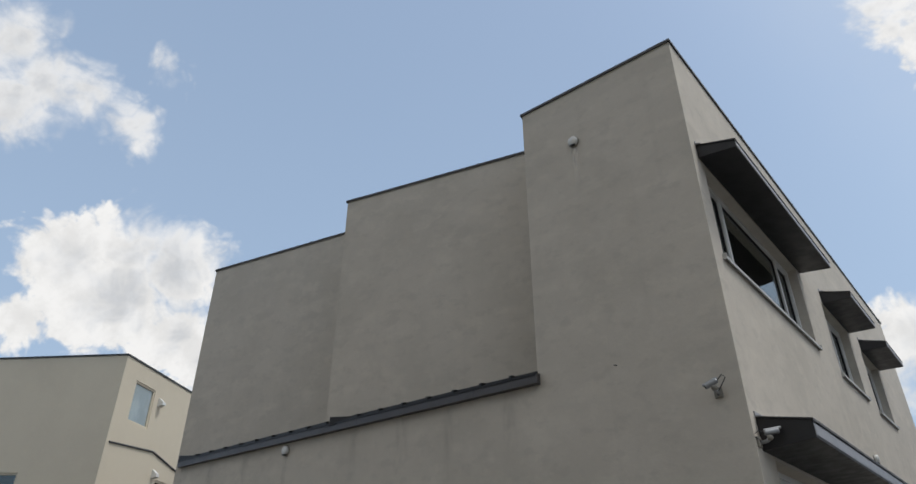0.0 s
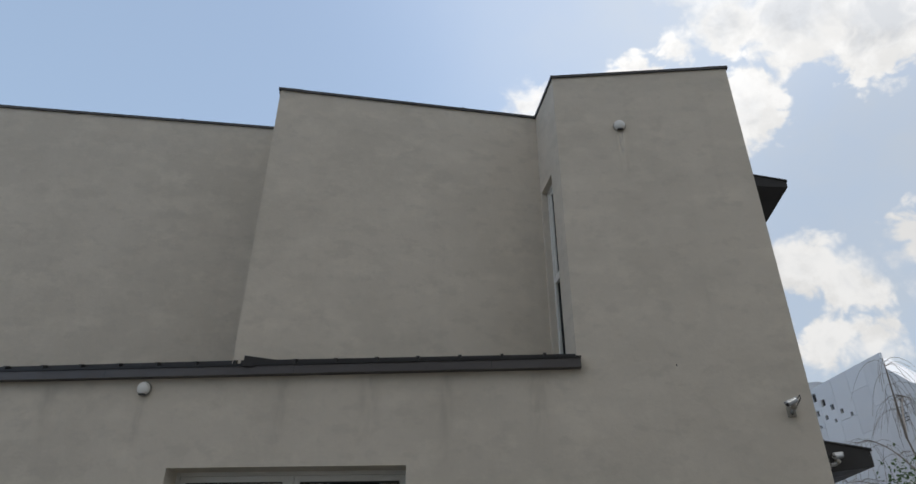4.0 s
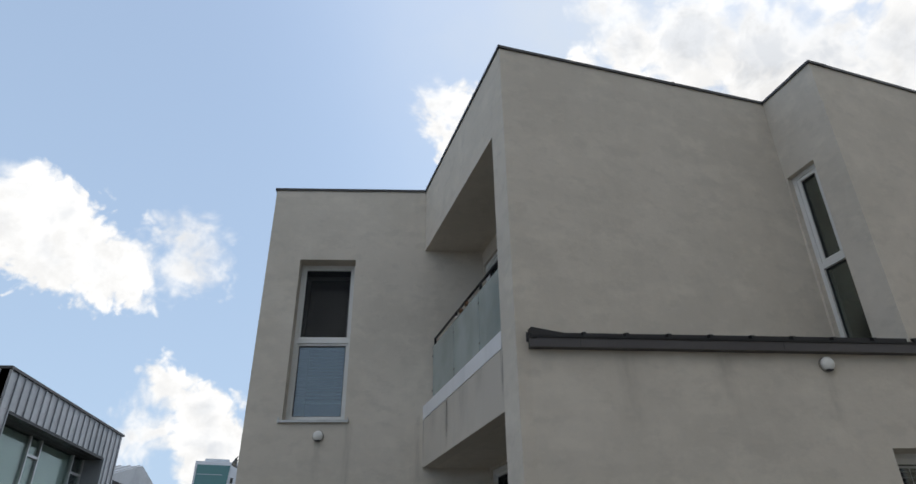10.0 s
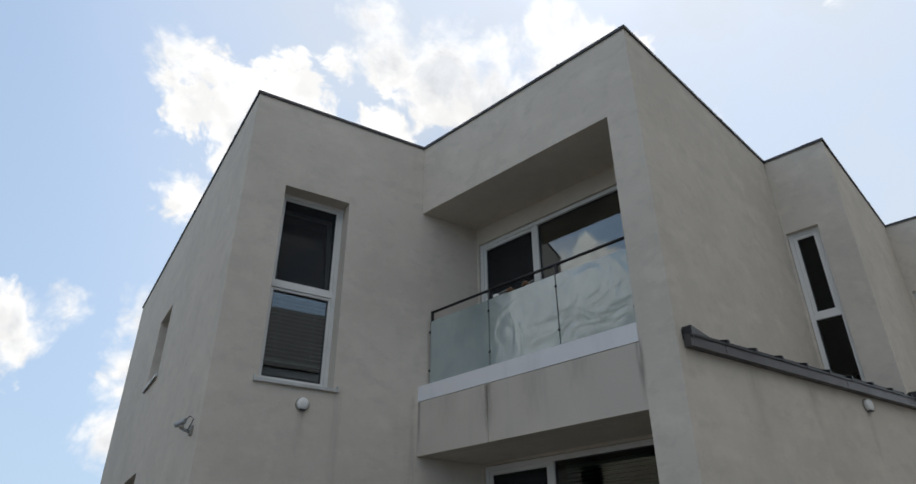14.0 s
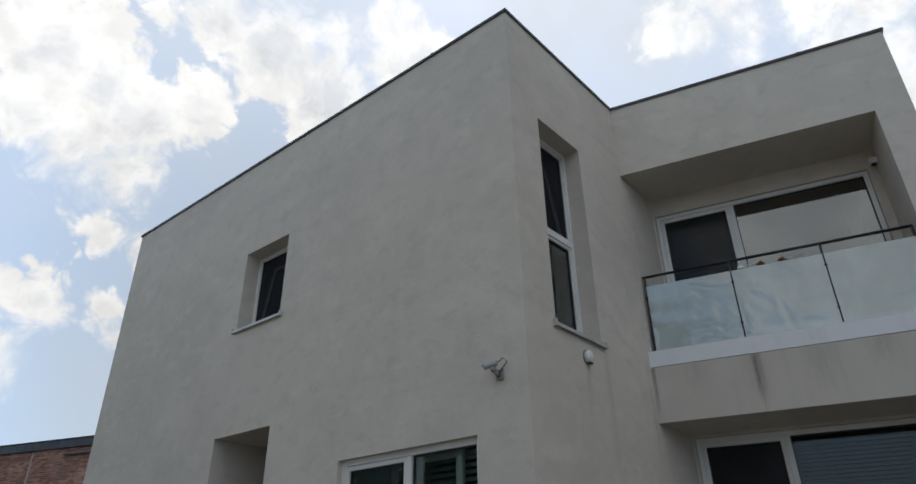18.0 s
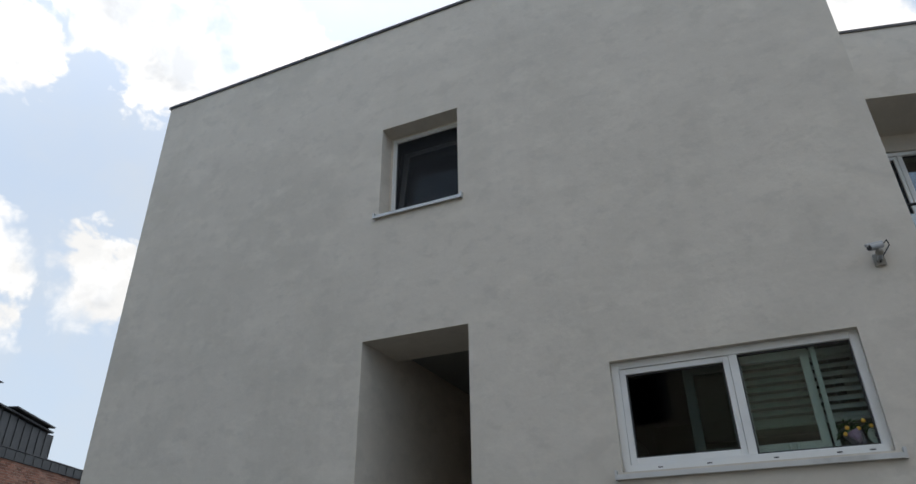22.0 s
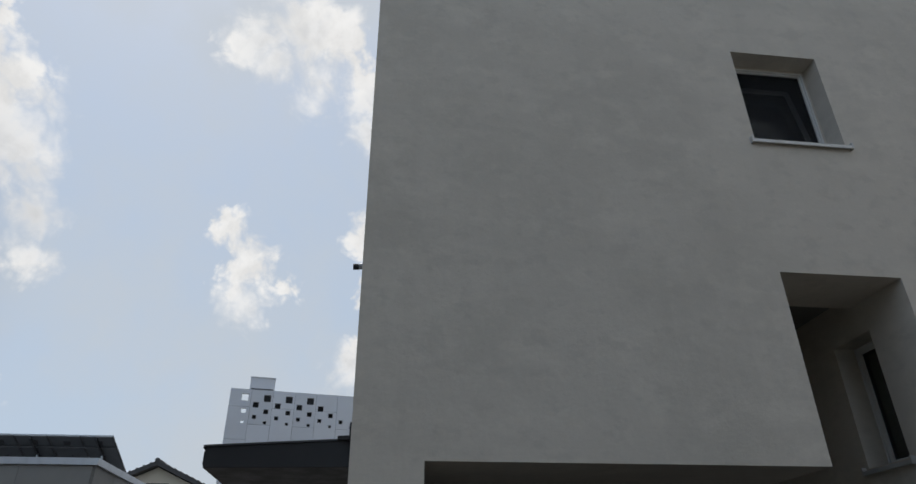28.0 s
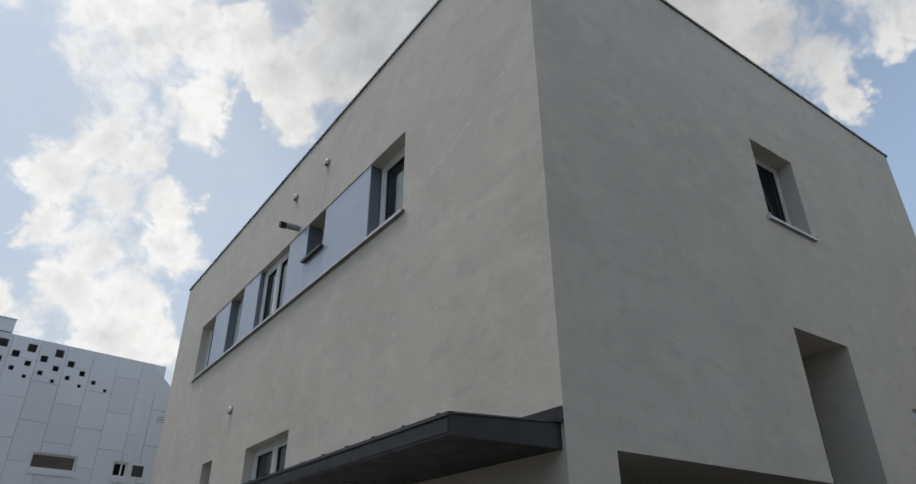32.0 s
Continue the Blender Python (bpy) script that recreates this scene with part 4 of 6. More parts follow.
part("port_ceiling", box(Matrix(), -14.975, BACK_X, HALL_N + 0.2, PORT_N + 0.3, 2.125, 2.25), STUCCO, house)
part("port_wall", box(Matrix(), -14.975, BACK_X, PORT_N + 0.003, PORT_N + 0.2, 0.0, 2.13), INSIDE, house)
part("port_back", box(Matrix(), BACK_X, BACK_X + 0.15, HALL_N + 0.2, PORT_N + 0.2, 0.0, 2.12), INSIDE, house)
window(frame_of((-14.93, HALL_S), (-8.2, HALL_S)) @ Matrix.Rotation(math.pi, 4, "Z"), -0.78, -0.25, 2.31, 3.46, 0.215, [(0, 1, 0, 1, "sash")], label="dark window in the side of the stair hall", pane=GLASS_DARK, frame=0.02)
for k in range(20):
    part("stair_tread", box(Matrix(), -13.6 + 0.25 * k, -8.6, HALL_S + 0.02, HALL_N - 0.02, 0.183 * k + (0.006 if k else 0.0), 0.183 * (k + 1)), DARK_FLOOR, house)
    part("stair_nosing", box(Matrix(), -13.62 + 0.25 * k, -13.58 + 0.25 * k, HALL_S + 0.03, HALL_N - 0.03, 0.183 * (k + 1), 0.183 * (k + 1) + 0.006), CAPPING, house)
hand = part("stair_handrail", tube([(-13.7, 13.72, 1.0), (-8.9, 13.72, 4.5), (-8.5, 13.72, 4.6)], 0.02, 8), BLACK_STEEL, house, "thin metal stair handrail")
for x, z in ((-13.5, 0.2), (-11.6, 1.6), (-9.7, 3.0)):
    part("rail_post", tube([(x, 13.72, z - 0.05), (x, 13.72, z + 0.95)], 0.012, 8), BLACK_STEEL, hand)
CARTON = surface("brown_cardboard", (0.30, 0.225, 0.14), 0.85, spots=[(3.0, None, 0.4, 0.7, (0.25, 0.185, 0.115), 0.7)])
for y0, y1, top in ((14.14, 14.62, 4.16), (13.76, 14.09, 4.13)):
    crate = thing("cardboard_box", (-8.3, (y0 + y1) / 2, 3.86), "brown cardboard box on the stair landing", "box", "boxes on the landing")
    part("carton", box(Matrix(), -8.5, -8.15, y0, y1, 3.862, top), CARTON, crate, bevel=0.012)
    part("tape", box(Matrix(), -8.502, -8.16, (y0 + y1) / 2 - 0.025, (y0 + y1) / 2 + 0.025, 3.9, top + 0.002), VENT, crate, "pale packing tape")

# ---- ground ----
ASPHALT = surface("paved_ground", (0.078, 0.072, 0.063), 0.9, spots=[(0.3, None, 0.4, 0.7, (0.058, 0.056, 0.053), 0.7), (4.0, None, 0.5, 0.8, (0.095, 0.092, 0.086), 0.5)], bump=[(40.0, 0.002)])
bm = bmesh.new()
bmesh.ops.create_circle(bm, cap_ends=True, segments=64, radius=900)
tagged(part("ground", bm, ASPHALT), "grey paved lane and yards round the house", "ground", kind="structure")

# ---- fittings on the house walls ----
def dome(m, r, depth, base=0.0, sides=20, rings=5):
    """A rounded cap on a wall: axis along -v."""
    bm = bmesh.new()
    last = None
    for i in range(rings + 1):
        a = math.pi / 2 * i / rings
        row = [bm.verts.new(m @ Vector((r * math.cos(a) * math.cos(t), -base - depth * math.sin(a), r * math.cos(a) * math.sin(t)))) for t in (2 * math.pi * k / sides for k in range(sides))] if i < rings else [bm.verts.new(m @ Vector((0, -base - depth, 0)))]
        if last:
            for k in range(sides):
                bm.faces.new((last[k], last[(k + 1) % sides], row[(k + 1) % sides], row[k]) if i < rings else (last[k], last[(k + 1) % sides], row[0]))
        last = row
    bmesh.ops.recalc_face_normals(bm, faces=bm.faces)
    return bm


def disc(m, r, v0, v1, sides=24):
    return tube([m @ Vector((0, v0, 0)), m @ Vector((0, v1, 0))], r, sides)


def wall_vent(m, u, z, label, r=0.068, pale=False):
    q = m @ Matrix.Translation((u, 0, z))
    t = thing("wall_vent", q.translation, label, "vent", "vents on the house")
    r *= 1.12
    part("rim", disc(q, r, -0.014, 0.004), CAM_BASE, t, "weathered grey rim")
    part("collar", disc(q, r * 0.84, -0.04, -0.01), VENT, t)
    part("hood", dome(q @ Matrix.Translation((0.0, 0, 0.004)), r * 0.86, 0.026, 0.036), VENT, t, "domed white hood", smooth=True)
    part("slot", box(q, -r * 0.4, r * 0.4, -0.05, -0.02, -r * 0.9, -r * 0.74), SASH_DARK, t, "dark outlet slot")
    stain(q, -0.07, 0.07, -r - 0.75, -r * 0.6, PALE_RUN if pale else RUN, t)
    return t


wall_vent(mS, 3.03, 3.985, "round white plastic wall vent with a stain below")
wall_vent(mEF, 0.75, 7.097, "round white plastic wall vent high on the tower", pale=True)
wall_vent(mT, 1.01, 4.0, "round white plastic wall vent under the tall window")
wall_vent(mN, north(-10.45), 7.21, "small white wall vent near the north eaves", 0.06)
wall_vent(mN, north(-9.23), 7.18, "small white wall vent near the north eaves", 0.06)
wall_vent(mN, north(-7.39), 3.93, "small white wall vent over the ground floor window", 0.06)
wall_vent(mE, 5.4, 3.86, "small white wall vent beside the lower canopy", 0.06)


def security_camera(m, u, z, yaw, pitch, label, long=0.12):
    """A bullet camera on a bent arm with a round base and a loose cable."""
    q = m @ Matrix.Translation((u, 0, z))
    t = thing("security_camera", q.translation, label, "camera", "security cameras")
    part("base_plate", box(q, -0.038, 0.038, -0.025, 0.004, -0.048, 0.048), CAM_BASE, t, "weathered square base plate", bevel=0.008)
    elbow = Vector((0, -0.11, 0.025))
    part("arm", tube([q @ Vector((0, -0.02, -0.01)), q @ Vector((0, -0.08, 0.0)), q @ elbow], 0.017, 10), CAM_METAL, t, smooth=True)
    part("joint", dome(q @ Matrix.Translation(elbow + Vector((0, 0.02, 0.0))), 0.028, 0.045), CAM_BASE, t, smooth=True)
    d = Vector((math.cos(radians(pitch)) * math.sin(radians(yaw)), -math.cos(radians(pitch)) * math.cos(radians(yaw)), math.sin(radians(pitch))))
    c = elbow + Vector((0, 0, 0.045))
    a, b = c - d * long * 0.35, c + d * long * 0.65
    body = part("body", tube([q @ a, q @ (a + d * 0.01), q @ (b - d * 0.008), q @ b], [0.019, 0.024, 0.025, 0.023], 18), CAM_METAL, t, "silver bullet housing")
    part("lens", tube([q @ (b - d * 0.004), q @ (b + d * 0.006)], 0.02, 18), SASH_DARK, body, "dark round lens")
    side = d.cross(Vector((0, 0, 1))).normalized() * 0.034
    up = Vector((0, 0, 0.022))
    part("sun_shield", tube([q @ (a + up), q @ (b + up + d * 0.025)], 0.013, 12), CAM_METAL, body)
    loop = [a, a - d * 0.05 + Vector((0, 0, 0.03)), a - d * 0.07 + Vector((0, 0.03, 0.0)), Vector((0, -0.05, -0.02)), Vector((0, -0.01, -0.03))]
    part("cable", tube([q @ p for p in loop], 0.005, 6), BLACK_STEEL, t, "thin black cable")
    return t


security_camera(mEF, 1.93, 3.63, -72, -24, "silver bullet security camera on the tower corner")
security_camera(mW, west(10.28), 3.665, -58, -16, "silver bullet security camera beside the wing corner")
security_camera(mE, 0.07, 3.17, 35, 10, "silver bullet security camera under the east canopy")

pipe = thing("flue_pipe", mN @ Vector((north(-9.53), 0, 6.44)), "short ribbed metal flue pipe with a black end", "pipe")
part("pipe", tube([mN @ Vector((north(-9.53), 0.05, 6.44)), mN @ Vector((north(-9.53), -0.24, 6.42))], 0.05, 18), CAM_METAL, pipe, smooth=False)
for k in range(4):
    part("rib", tube([mN @ Vector((north(-9.53), -0.06 - 0.045 * k, 6.438 - 0.003 * k)), mN @ Vector((north(-9.53), -0.075 - 0.045 * k, 6.437 - 0.003 * k))], 0.056, 18), CAM_METAL, pipe)
part("end_cap", tube([mN @ Vector((north(-9.53), -0.235, 6.42)), mN @ Vector((north(-9.53), -0.33, 6.414))], 0.054, 18), BLACK_STEEL, pipe, "black slotted end cap")

hook = thing("wall_hook", mEF @ Vector((0.97, 0, 4.107)), "tiny dark metal hook set into the plaster", "hook")
part("pin", tube([mEF @ Vector((0.97, 0.02, 4.107)), mEF @ Vector((0.95, -0.04, 4.102))], 0.006, 6), BLACK_STEEL, hook)

for z, v in ((6.60, 0.74), (3.36, 0.74)):
    lamp = thing("loggia_sensor", mL @ Vector((GAP - 0.05, v, z)), "small cream plastic sensor box in the loggia corner", "sensor")
    part("housing", box(mL, GAP - 0.09, GAP, v - 0.05, v + 0.05, z - 0.04, z + 0.04), VENT, lamp, bevel=0.01)
    part("lens", box(mL, GAP - 0.075, GAP - 0.02, v - 0.035, v + 0.035, z - 0.047, z - 0.041), SASH_DARK, lamp)

ALU = surface("aluminium", (0.55, 0.56, 0.57), 0.4, 0.7, spots=[(3.0, None, 0.4, 0.7, (0.45, 0.46, 0.47), 0.6)])
RUST = surface("brown_cloth", (0.16, 0.085, 0.045), 0.9, spots=[(30.0, None, 0.4, 0.7, (0.10, 0.055, 0.03), 0.7)])
for u, flip in ((1.17, False), (1.62, True)):
    rack = thing("wire_hanger", mL @ Vector((u, 0.117, 5.25)), "thin wire hanger with brown cloth on the glass railing", "hanger", "hangers on the railing")
    for dz in (0.012, 0.05):
        part("wire", tube([mL @ Vector((u, 0.117, 5.25 + dz * 0.5)), mL @ Vector((u + 0.24, 0.117, 5.25 + dz))], 0.004, 6), ALU, rack)
    e = u if flip else u + 0.22
    part("cloth", tube([mL @ Vector((e - 0.04, 0.10, 5.262)), mL @ Vector((e, 0.117, 5.285)), mL @ Vector((e + 0.045, 0.12, 5.262))], [0.012, 0.028, 0.01], 8), RUST, rack, "crumpled brown cloth")
    if not flip:
        part("clip", box(mL, u - 0.03, u + 0.04, 0.10, 0.135, 5.252, 5.285), VENT, rack, "white plastic clip", bevel=0.004)

# behind the panes
blind(mT, 0.57, 1.28, 4.52, 5.38, 0.31, "grey slatted blind half lowered in the tall window")
blind(mW, west(11.46), west(10.60), 2.60, 3.15, 0.31, "pale slatted blind half lowered behind the sliding window", pitch=0.062, tilt=1.05, h=0.022)
blind(mL, 1.3, 2.8, 2.6, 3.46, BACK + 0.22, "grey slatted blind behind the lower loggia door", pitch=0.045)
blind(mS, 3.55, 4.55, 2.5, 3.12, 0.30, "grey slatted blind behind the wide south window")
blind(mW, west(14.55), west(13.78), 5.25, 6.1, 0.52, "grey slatted blind behind the small square window", pitch=0.04)

inner = thing("inner_window_sash", mW @ Vector((west(11.25), 0.22, 2.46)), "white inner sash slid half open behind the window", "window sash")
part("frame", ring(mW, west(11.44), west(10.90), 2.40, 3.14, 0.19, 0.235, 0.06), UPVC, inner, bevel=0.003)
part("pane", box(mW, west(11.38), west(10.96), 0.21, 0.216, 2.52, 3.07), GLASS, inner)
part("stile", box(mW, west(10.885), west(10.85), 0.15, 0.185, 2.38, 3.14), UPVC, inner)
inner2 = thing("inner_window_sash", mW @ Vector((west(11.75), 0.22, 2.46)), "white inner sash seen behind the dark pane", "window sash")
part("frame", ring(mW, west(11.83), west(11.45), 2.40, 3.14, 0.24, 0.285, 0.075), UPVC, inner2, bevel=0.003)
part("pane", box(mW, west(11.76), west(11.53), 0.26, 0.266, 2.52, 3.06), GLASS_DARK, inner2)

LEAF = surface("leaf_green", (0.07, 0.13, 0.045), 0.55, spots=[(20.0, None, 0.4, 0.7, (0.10, 0.17, 0.05), 0.7)], random_tone=0.2)
PETAL = surface("yellow_petals", (0.50, 0.28, 0.03), 0.6, spots=[(30.0, None, 0.4, 0.7, (0.55, 0.38, 0.06), 0.7)])
WRAP = surface("violet_wrap", (0.16, 0.12, 0.17), 0.7, spots=[(25.0, None, 0.4, 0.7, (0.24, 0.2, 0.25), 0.7)])
CHINA = surface("white_china", (0.7, 0.7, 0.68), 0.25, spots=[(9.0, None, 0.4, 0.7, (0.6, 0.6, 0.58), 0.6)])


def leaf_cloud(points, size, rnd, bm=None):
    """Small folded leaves scattered about the points."""
    bm = bm or bmesh.new()
    for p in points:
        a = Vector((rnd.uniform(-1, 1), rnd.uniform(-1, 1), rnd.uniform(-0.6, 1))).normalized()
        b = a.orthogonal().normalized()
        b.rotate(Matrix.Rotation(rnd.uniform(0, 6.28), 3, a))
        s = size * rnd.uniform(0.6, 1.3)
        q = [p, p + a * s * 0.5 + b * s * 0.28, p + a * s, p + a * s * 0.5 - b * s * 0.28]
        q[2] -= Vector((0, 0, 0.15 * s))
        bm.faces.new([bm.verts.new(v) for v in q])
    return bm


rnd = random.Random(5)
pot_at = mW @ Vector((west(10.72), 0.15, 2.37))
pot = thing("flower_bouquet", pot_at, "yellow flowers in violet paper behind the window", "flowers")
part("wrap", tube([pot_at, pot_at + Vector((0, 0.02, 0.07)), pot_at + Vector((0, 0.04, 0.12))], [0.035, 0.055, 0.07], 12), WRAP, pot, "crumpled violet paper")
part("leaves", leaf_cloud([pot_at + Vector((rnd.uniform(-0.04, 0.04), rnd.uniform(-0.11, 0.12), 0.10 + rnd.uniform(0, 0.09))) for _ in range(80)], 0.045, rnd), LEAF, pot)
for dy, dz in ((0.07, 0.14), (-0.04, 0.18), (0.0, 0.13), (0.09, 0.10), (-0.08, 0.14)):
    part("blossom", dome(frame_of((pot_at.x - 0.05, pot_at.y + dy), (pot_at.x - 0.05, pot_at.y + dy - 1)) @ Matrix.Translation((0, 0, pot_at.z + dz)), 0.015, 0.012, 0.0, 10, 3), PETAL, pot)
dish_at = mW @ Matrix.Translation((west(10.61), 0.13, 2.45))
dish = thing("standing_dish", dish_at.translation, "round white china dish standing on the window ledge", "dish")
part("plate", disc(dish_at, 0.065, -0.008, 0.008), CHINA, dish)
part("motif", disc(dish_at, 0.022, -0.011, -0.007), WRAP, dish, "dark round motif")
for k, y in enumerate((11.12, 11.17)):
    v_at = mW @ Vector((west(y), 0.17, 2.37))
    vase = thing("small_vase", v_at, "small white vase on the window ledge", "vase", "vases on the ledge")
    part("body", tube([v_at, v_at + Vector((0, 0, 0.03)), v_at + Vector((0, 0, 0.055)), v_at + Vector((0, 0, 0.075))], [0.016, 0.022, 0.010, 0.013], 12), CHINA, vase, smooth=True)

# ---- neighbours ----
WHITE_CLAD = surface("white_cladding", (0.71, 0.725, 0.755), 0.5, random_tone=0.05, spots=[(0.5, None, 0.4, 0.7, (0.65, 0.665, 0.70), 0.6)], rough_var=0.06)
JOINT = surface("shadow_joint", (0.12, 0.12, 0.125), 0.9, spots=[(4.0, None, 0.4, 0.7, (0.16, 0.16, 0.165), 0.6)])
CREAM = surface("cream_render", (0.69, 0.615, 0.485), 0.92, spec=0.2, spots=[(0.4, None, 0.42, 0.72, (0.63, 0.56, 0.445), 0.7), (5.0, None, 0.5, 0.8, (0.72, 0.645, 0.515), 0.5)], bump=[(12.0, 0.003)])
ZINC = surface("zinc_sheet", (0.36, 0.375, 0.40), 0.42, 0.55, random_tone=0.06, spots=[(0.8, None, 0.4, 0.7, (0.25, 0.27, 0.29), 0.7)], rough_var=0.07)
BLACK_CLAD = surface("charcoal_sheet", (0.045, 0.047, 0.05), 0.45, 0.3, random_tone=0.1, spots=[(0.8, None, 0.4, 0.7, (0.06, 0.062, 0.066), 0.7)], rough_var=0.06)
BRICK = surface("old_red_brick", (0.30, 0.15, 0.105), 0.92, random_tone=0.4, spots=[(1.2, None, 0.45, 0.7, (0.40, 0.25, 0.19), 0.8), (5.0, None, 0.55, 0.8, (0.16, 0.10, 0.085), 0.7), (9.0, None, 0.6, 0.8, (0.5, 0.42, 0.36), 0.6)], bump=[(30.0, 0.004)])
MORTAR = surface("pale_mortar", (0.40, 0.36, 0.32), 0.95, spots=[(2.0, None, 0.4, 0.7, (0.33, 0.30, 0.27), 0.7)])
ROOF_TILE = surface("dark_roof_tile", (0.07, 0.068, 0.066), 0.7, spots=[(3.0, None, 0.4, 0.7, (0.10, 0.095, 0.09), 0.7)])
TEAL_GLASS = surface("teal_curtain_glass", (0.05, 0.17, 0.155), 0.12, 0.0, spots=[(0.15, None, 0.4, 0.7, (0.06, 0.17, 0.17), 0.8)], spec=0.8)
SOLAR = surface("solar_back_sheet", (0.09, 0.095, 0.1), 0.6, spots=[(3.0, None, 0.4, 0.7, (0.07, 0.075, 0.08), 0.7)])
BARK = surface("pale_bark", (0.30, 0.27, 0.25), 0.9, spots=[(12.0, None, 0.4, 0.7, (0.2, 0.18, 0.16), 0.8)], bump=[(30.0, 0.004)])

# perforated white building beyond the east side
WN, WS = (2.99, 23.02), (3.90, 17.75)
mP = frame_of(WN, WS)
PL = span(WN, WS)
white = thing("perforated_building", (3.4, 20.0, 0.0), "white panel-clad building with small square perforations", "building")
holes = []
for row, (first, z, size, count) in enumerate(((0.51, 7.50, 0.235, 4), (0.88, 7.26, 0.19, 4), (0.51, 7.045, 0.157, 5), (0.875, 6.845, 0.13, 5), (0.51, 6.67, 0.1, 6))):
    for k in range(count):
        u = first + 0.731 * k
        holes.append((u - size / 2, u + size / 2, z - size / 2, z + size / 2))
WINS = [(2.72, 3.9, 4.27, 4.70), (4.9, 5.33, 4.27, 4.70)]
COLS = 9
for c in range(COLS):
    a, b = 0.735 * c + 0.004 - 0.04, min(0.735 * (c + 1) - 0.004 - 0.04, PL + 0.02)
    z = 7.78
    h = 0.61 if c % 2 == 0 else 1.19
    while z > 1.0:
        low = z - h + 0.008
        mine = [hh for hh in holes + WINS if hh[1] > a and hh[0] < b and hh[3] > low and hh[2] < z]
        across = [w for w in WINS if w[0] <= max(a, 0.0) and w[1] >= b and w[3] > low and w[2] < z]
        for top, foot in ([(z, across[0][3]), (across[0][2], low)] if across else [(z, low)]):
            if top - foot > 0.03:
                part("panel", walled(mP, max(a, 0.0), b, foot, top, 0.06, mine), WHITE_CLAD, white)
        z -= h
        h = 1.09
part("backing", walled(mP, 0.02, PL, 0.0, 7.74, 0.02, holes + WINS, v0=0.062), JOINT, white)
part("core", box(mP, 1.2, PL, 0.5, 9.0, 0.0, 6.3), WHITE_CLAD, white)
# dark sheet behind the perforations paints in the shade of their recesses
part("hole_shade_sheet", box(mP, 0.75, PL, 0.30, 0.34, 6.3, 7.72), SASH_DARK, white)
part("roof", box(mP, 1.2, PL, 0.4, 9.0, 6.304, 6.4), CAPPING, white)
unit = part("rooftop_box", box(mP, 0.6, 1.45, 0.45, 1.7, 7.5, 8.34), WHITE_CLAD, white, "boxy rooftop housing with a louvre")
part("lid", prism(mP @ Matrix.Rotation(0, 4, "Z"), [(0.42, 8.34), (0.42, 8.36), (1.1, 8.42), (1.73, 8.36), (1.73, 8.34)], 0.59, 1.46), WHITE_CLAD, unit)
for k in range(4):
    part("louvre", box(mP, 0.65, 1.4, 0.43, 0.455, 7.84 + 0.03 * k, 7.855 + 0.03 * k), SASH_DARK, unit)
for u0, u1, z0, z1 in WINS:
    w = part("window", ring(mP, u0, u1, z0, z1, 0.05, 0.12, 0.05), UPVC, white, "long narrow white window")
    part("pane", box(mP, u0 + 0.05, u1 - 0.05, 0.09, 0.1, z0 + 0.05, z1 - 0.05), GLASS_DARK, w)
    part("sill", box(mP, u0 - 0.02, u1 + 0.02, -0.03, 0.07, z0 - 0.14, z0 - 0.004), WHITE_CLAD, w)
part("mullion", box(mP, 5.14, 5.18, 0.05, 0.12, 4.32, 4.65), UPVC, white)

# its lower south wing with a slanting gable edge and a glass parapet
S_END = (5.3, 9.6)
mQ = frame_of(WS, S_END)
QL = span(WS, S_END)
wing = thing("white_wing", (4.6, 13.4, 0.0), "white panelled wing with slanting top and glass parapet", "building")
bm = bmesh.new()
edge = [(0.02, 0.0), (QL, 0.0), (QL, 8.1), (1.3, 6.72), (0.02, 7.8)]
front = [bm.verts.new(mQ @ Vector((u, 0.0, z))) for u, z in edge]
back = [bm.verts.new(mQ @ Vector((u, 0.6, z))) for u, z in edge]
for i in range(5):
    bm.faces.new((front[i], front[(i + 1) % 5], back[(i + 1) % 5], back[i]))
bm.faces.new(front)
bm.faces.new(back[::-1])
bmesh.ops.recalc_face_normals(bm, faces=bm.faces)
part("wall", bm, WHITE_CLAD, wing)
part("coping", prism(mQ @ Matrix.Rotation(0, 4, "Z"), [(-0.01, 6.70), (0.62, 6.70), (0.62, 6.735), (-0.01, 6.735)], 1.24, 1.36), WHITE_CLAD, wing)
for k in range(7):
    part("joint", box(mQ, 0.72 * k + 0.3, 0.72 * k + 0.308, -0.003, 0.0, 1.0, 6.5 if k in (1, 2) else 6.9), JOINT, wing)
    for z in (6.35 - 0.55 * (k % 2), 5.25 - 0.55 * (k % 2), 4.15 - 0.55 * (k % 2)):
        part("joint", box(mQ, 0.72 * k + 0.308, 0.72 * k + 1.02, -0.003, 0.0, z, z + 0.01), JOINT, wing)
side = part("window", ring(mQ, 0.06, 0.5, 4.27, 4.70, -0.012, 0.0, 0.05), UPVC, wing, "long narrow white window")
part("pane", box(mQ, 0.11, 0.45, -0.006, 0.0, 4.32, 4.65), SASH_DARK, side)
for r in range(3):
    for k in range(5):
        part("grille_slot", box(mQ, 0.55 + 0.05 * k, 0.585 + 0.05 * k, -0.005, 0.0, 6.0 + 0.08 * r, 6.025 + 0.08 * r), CAPPING, wing)
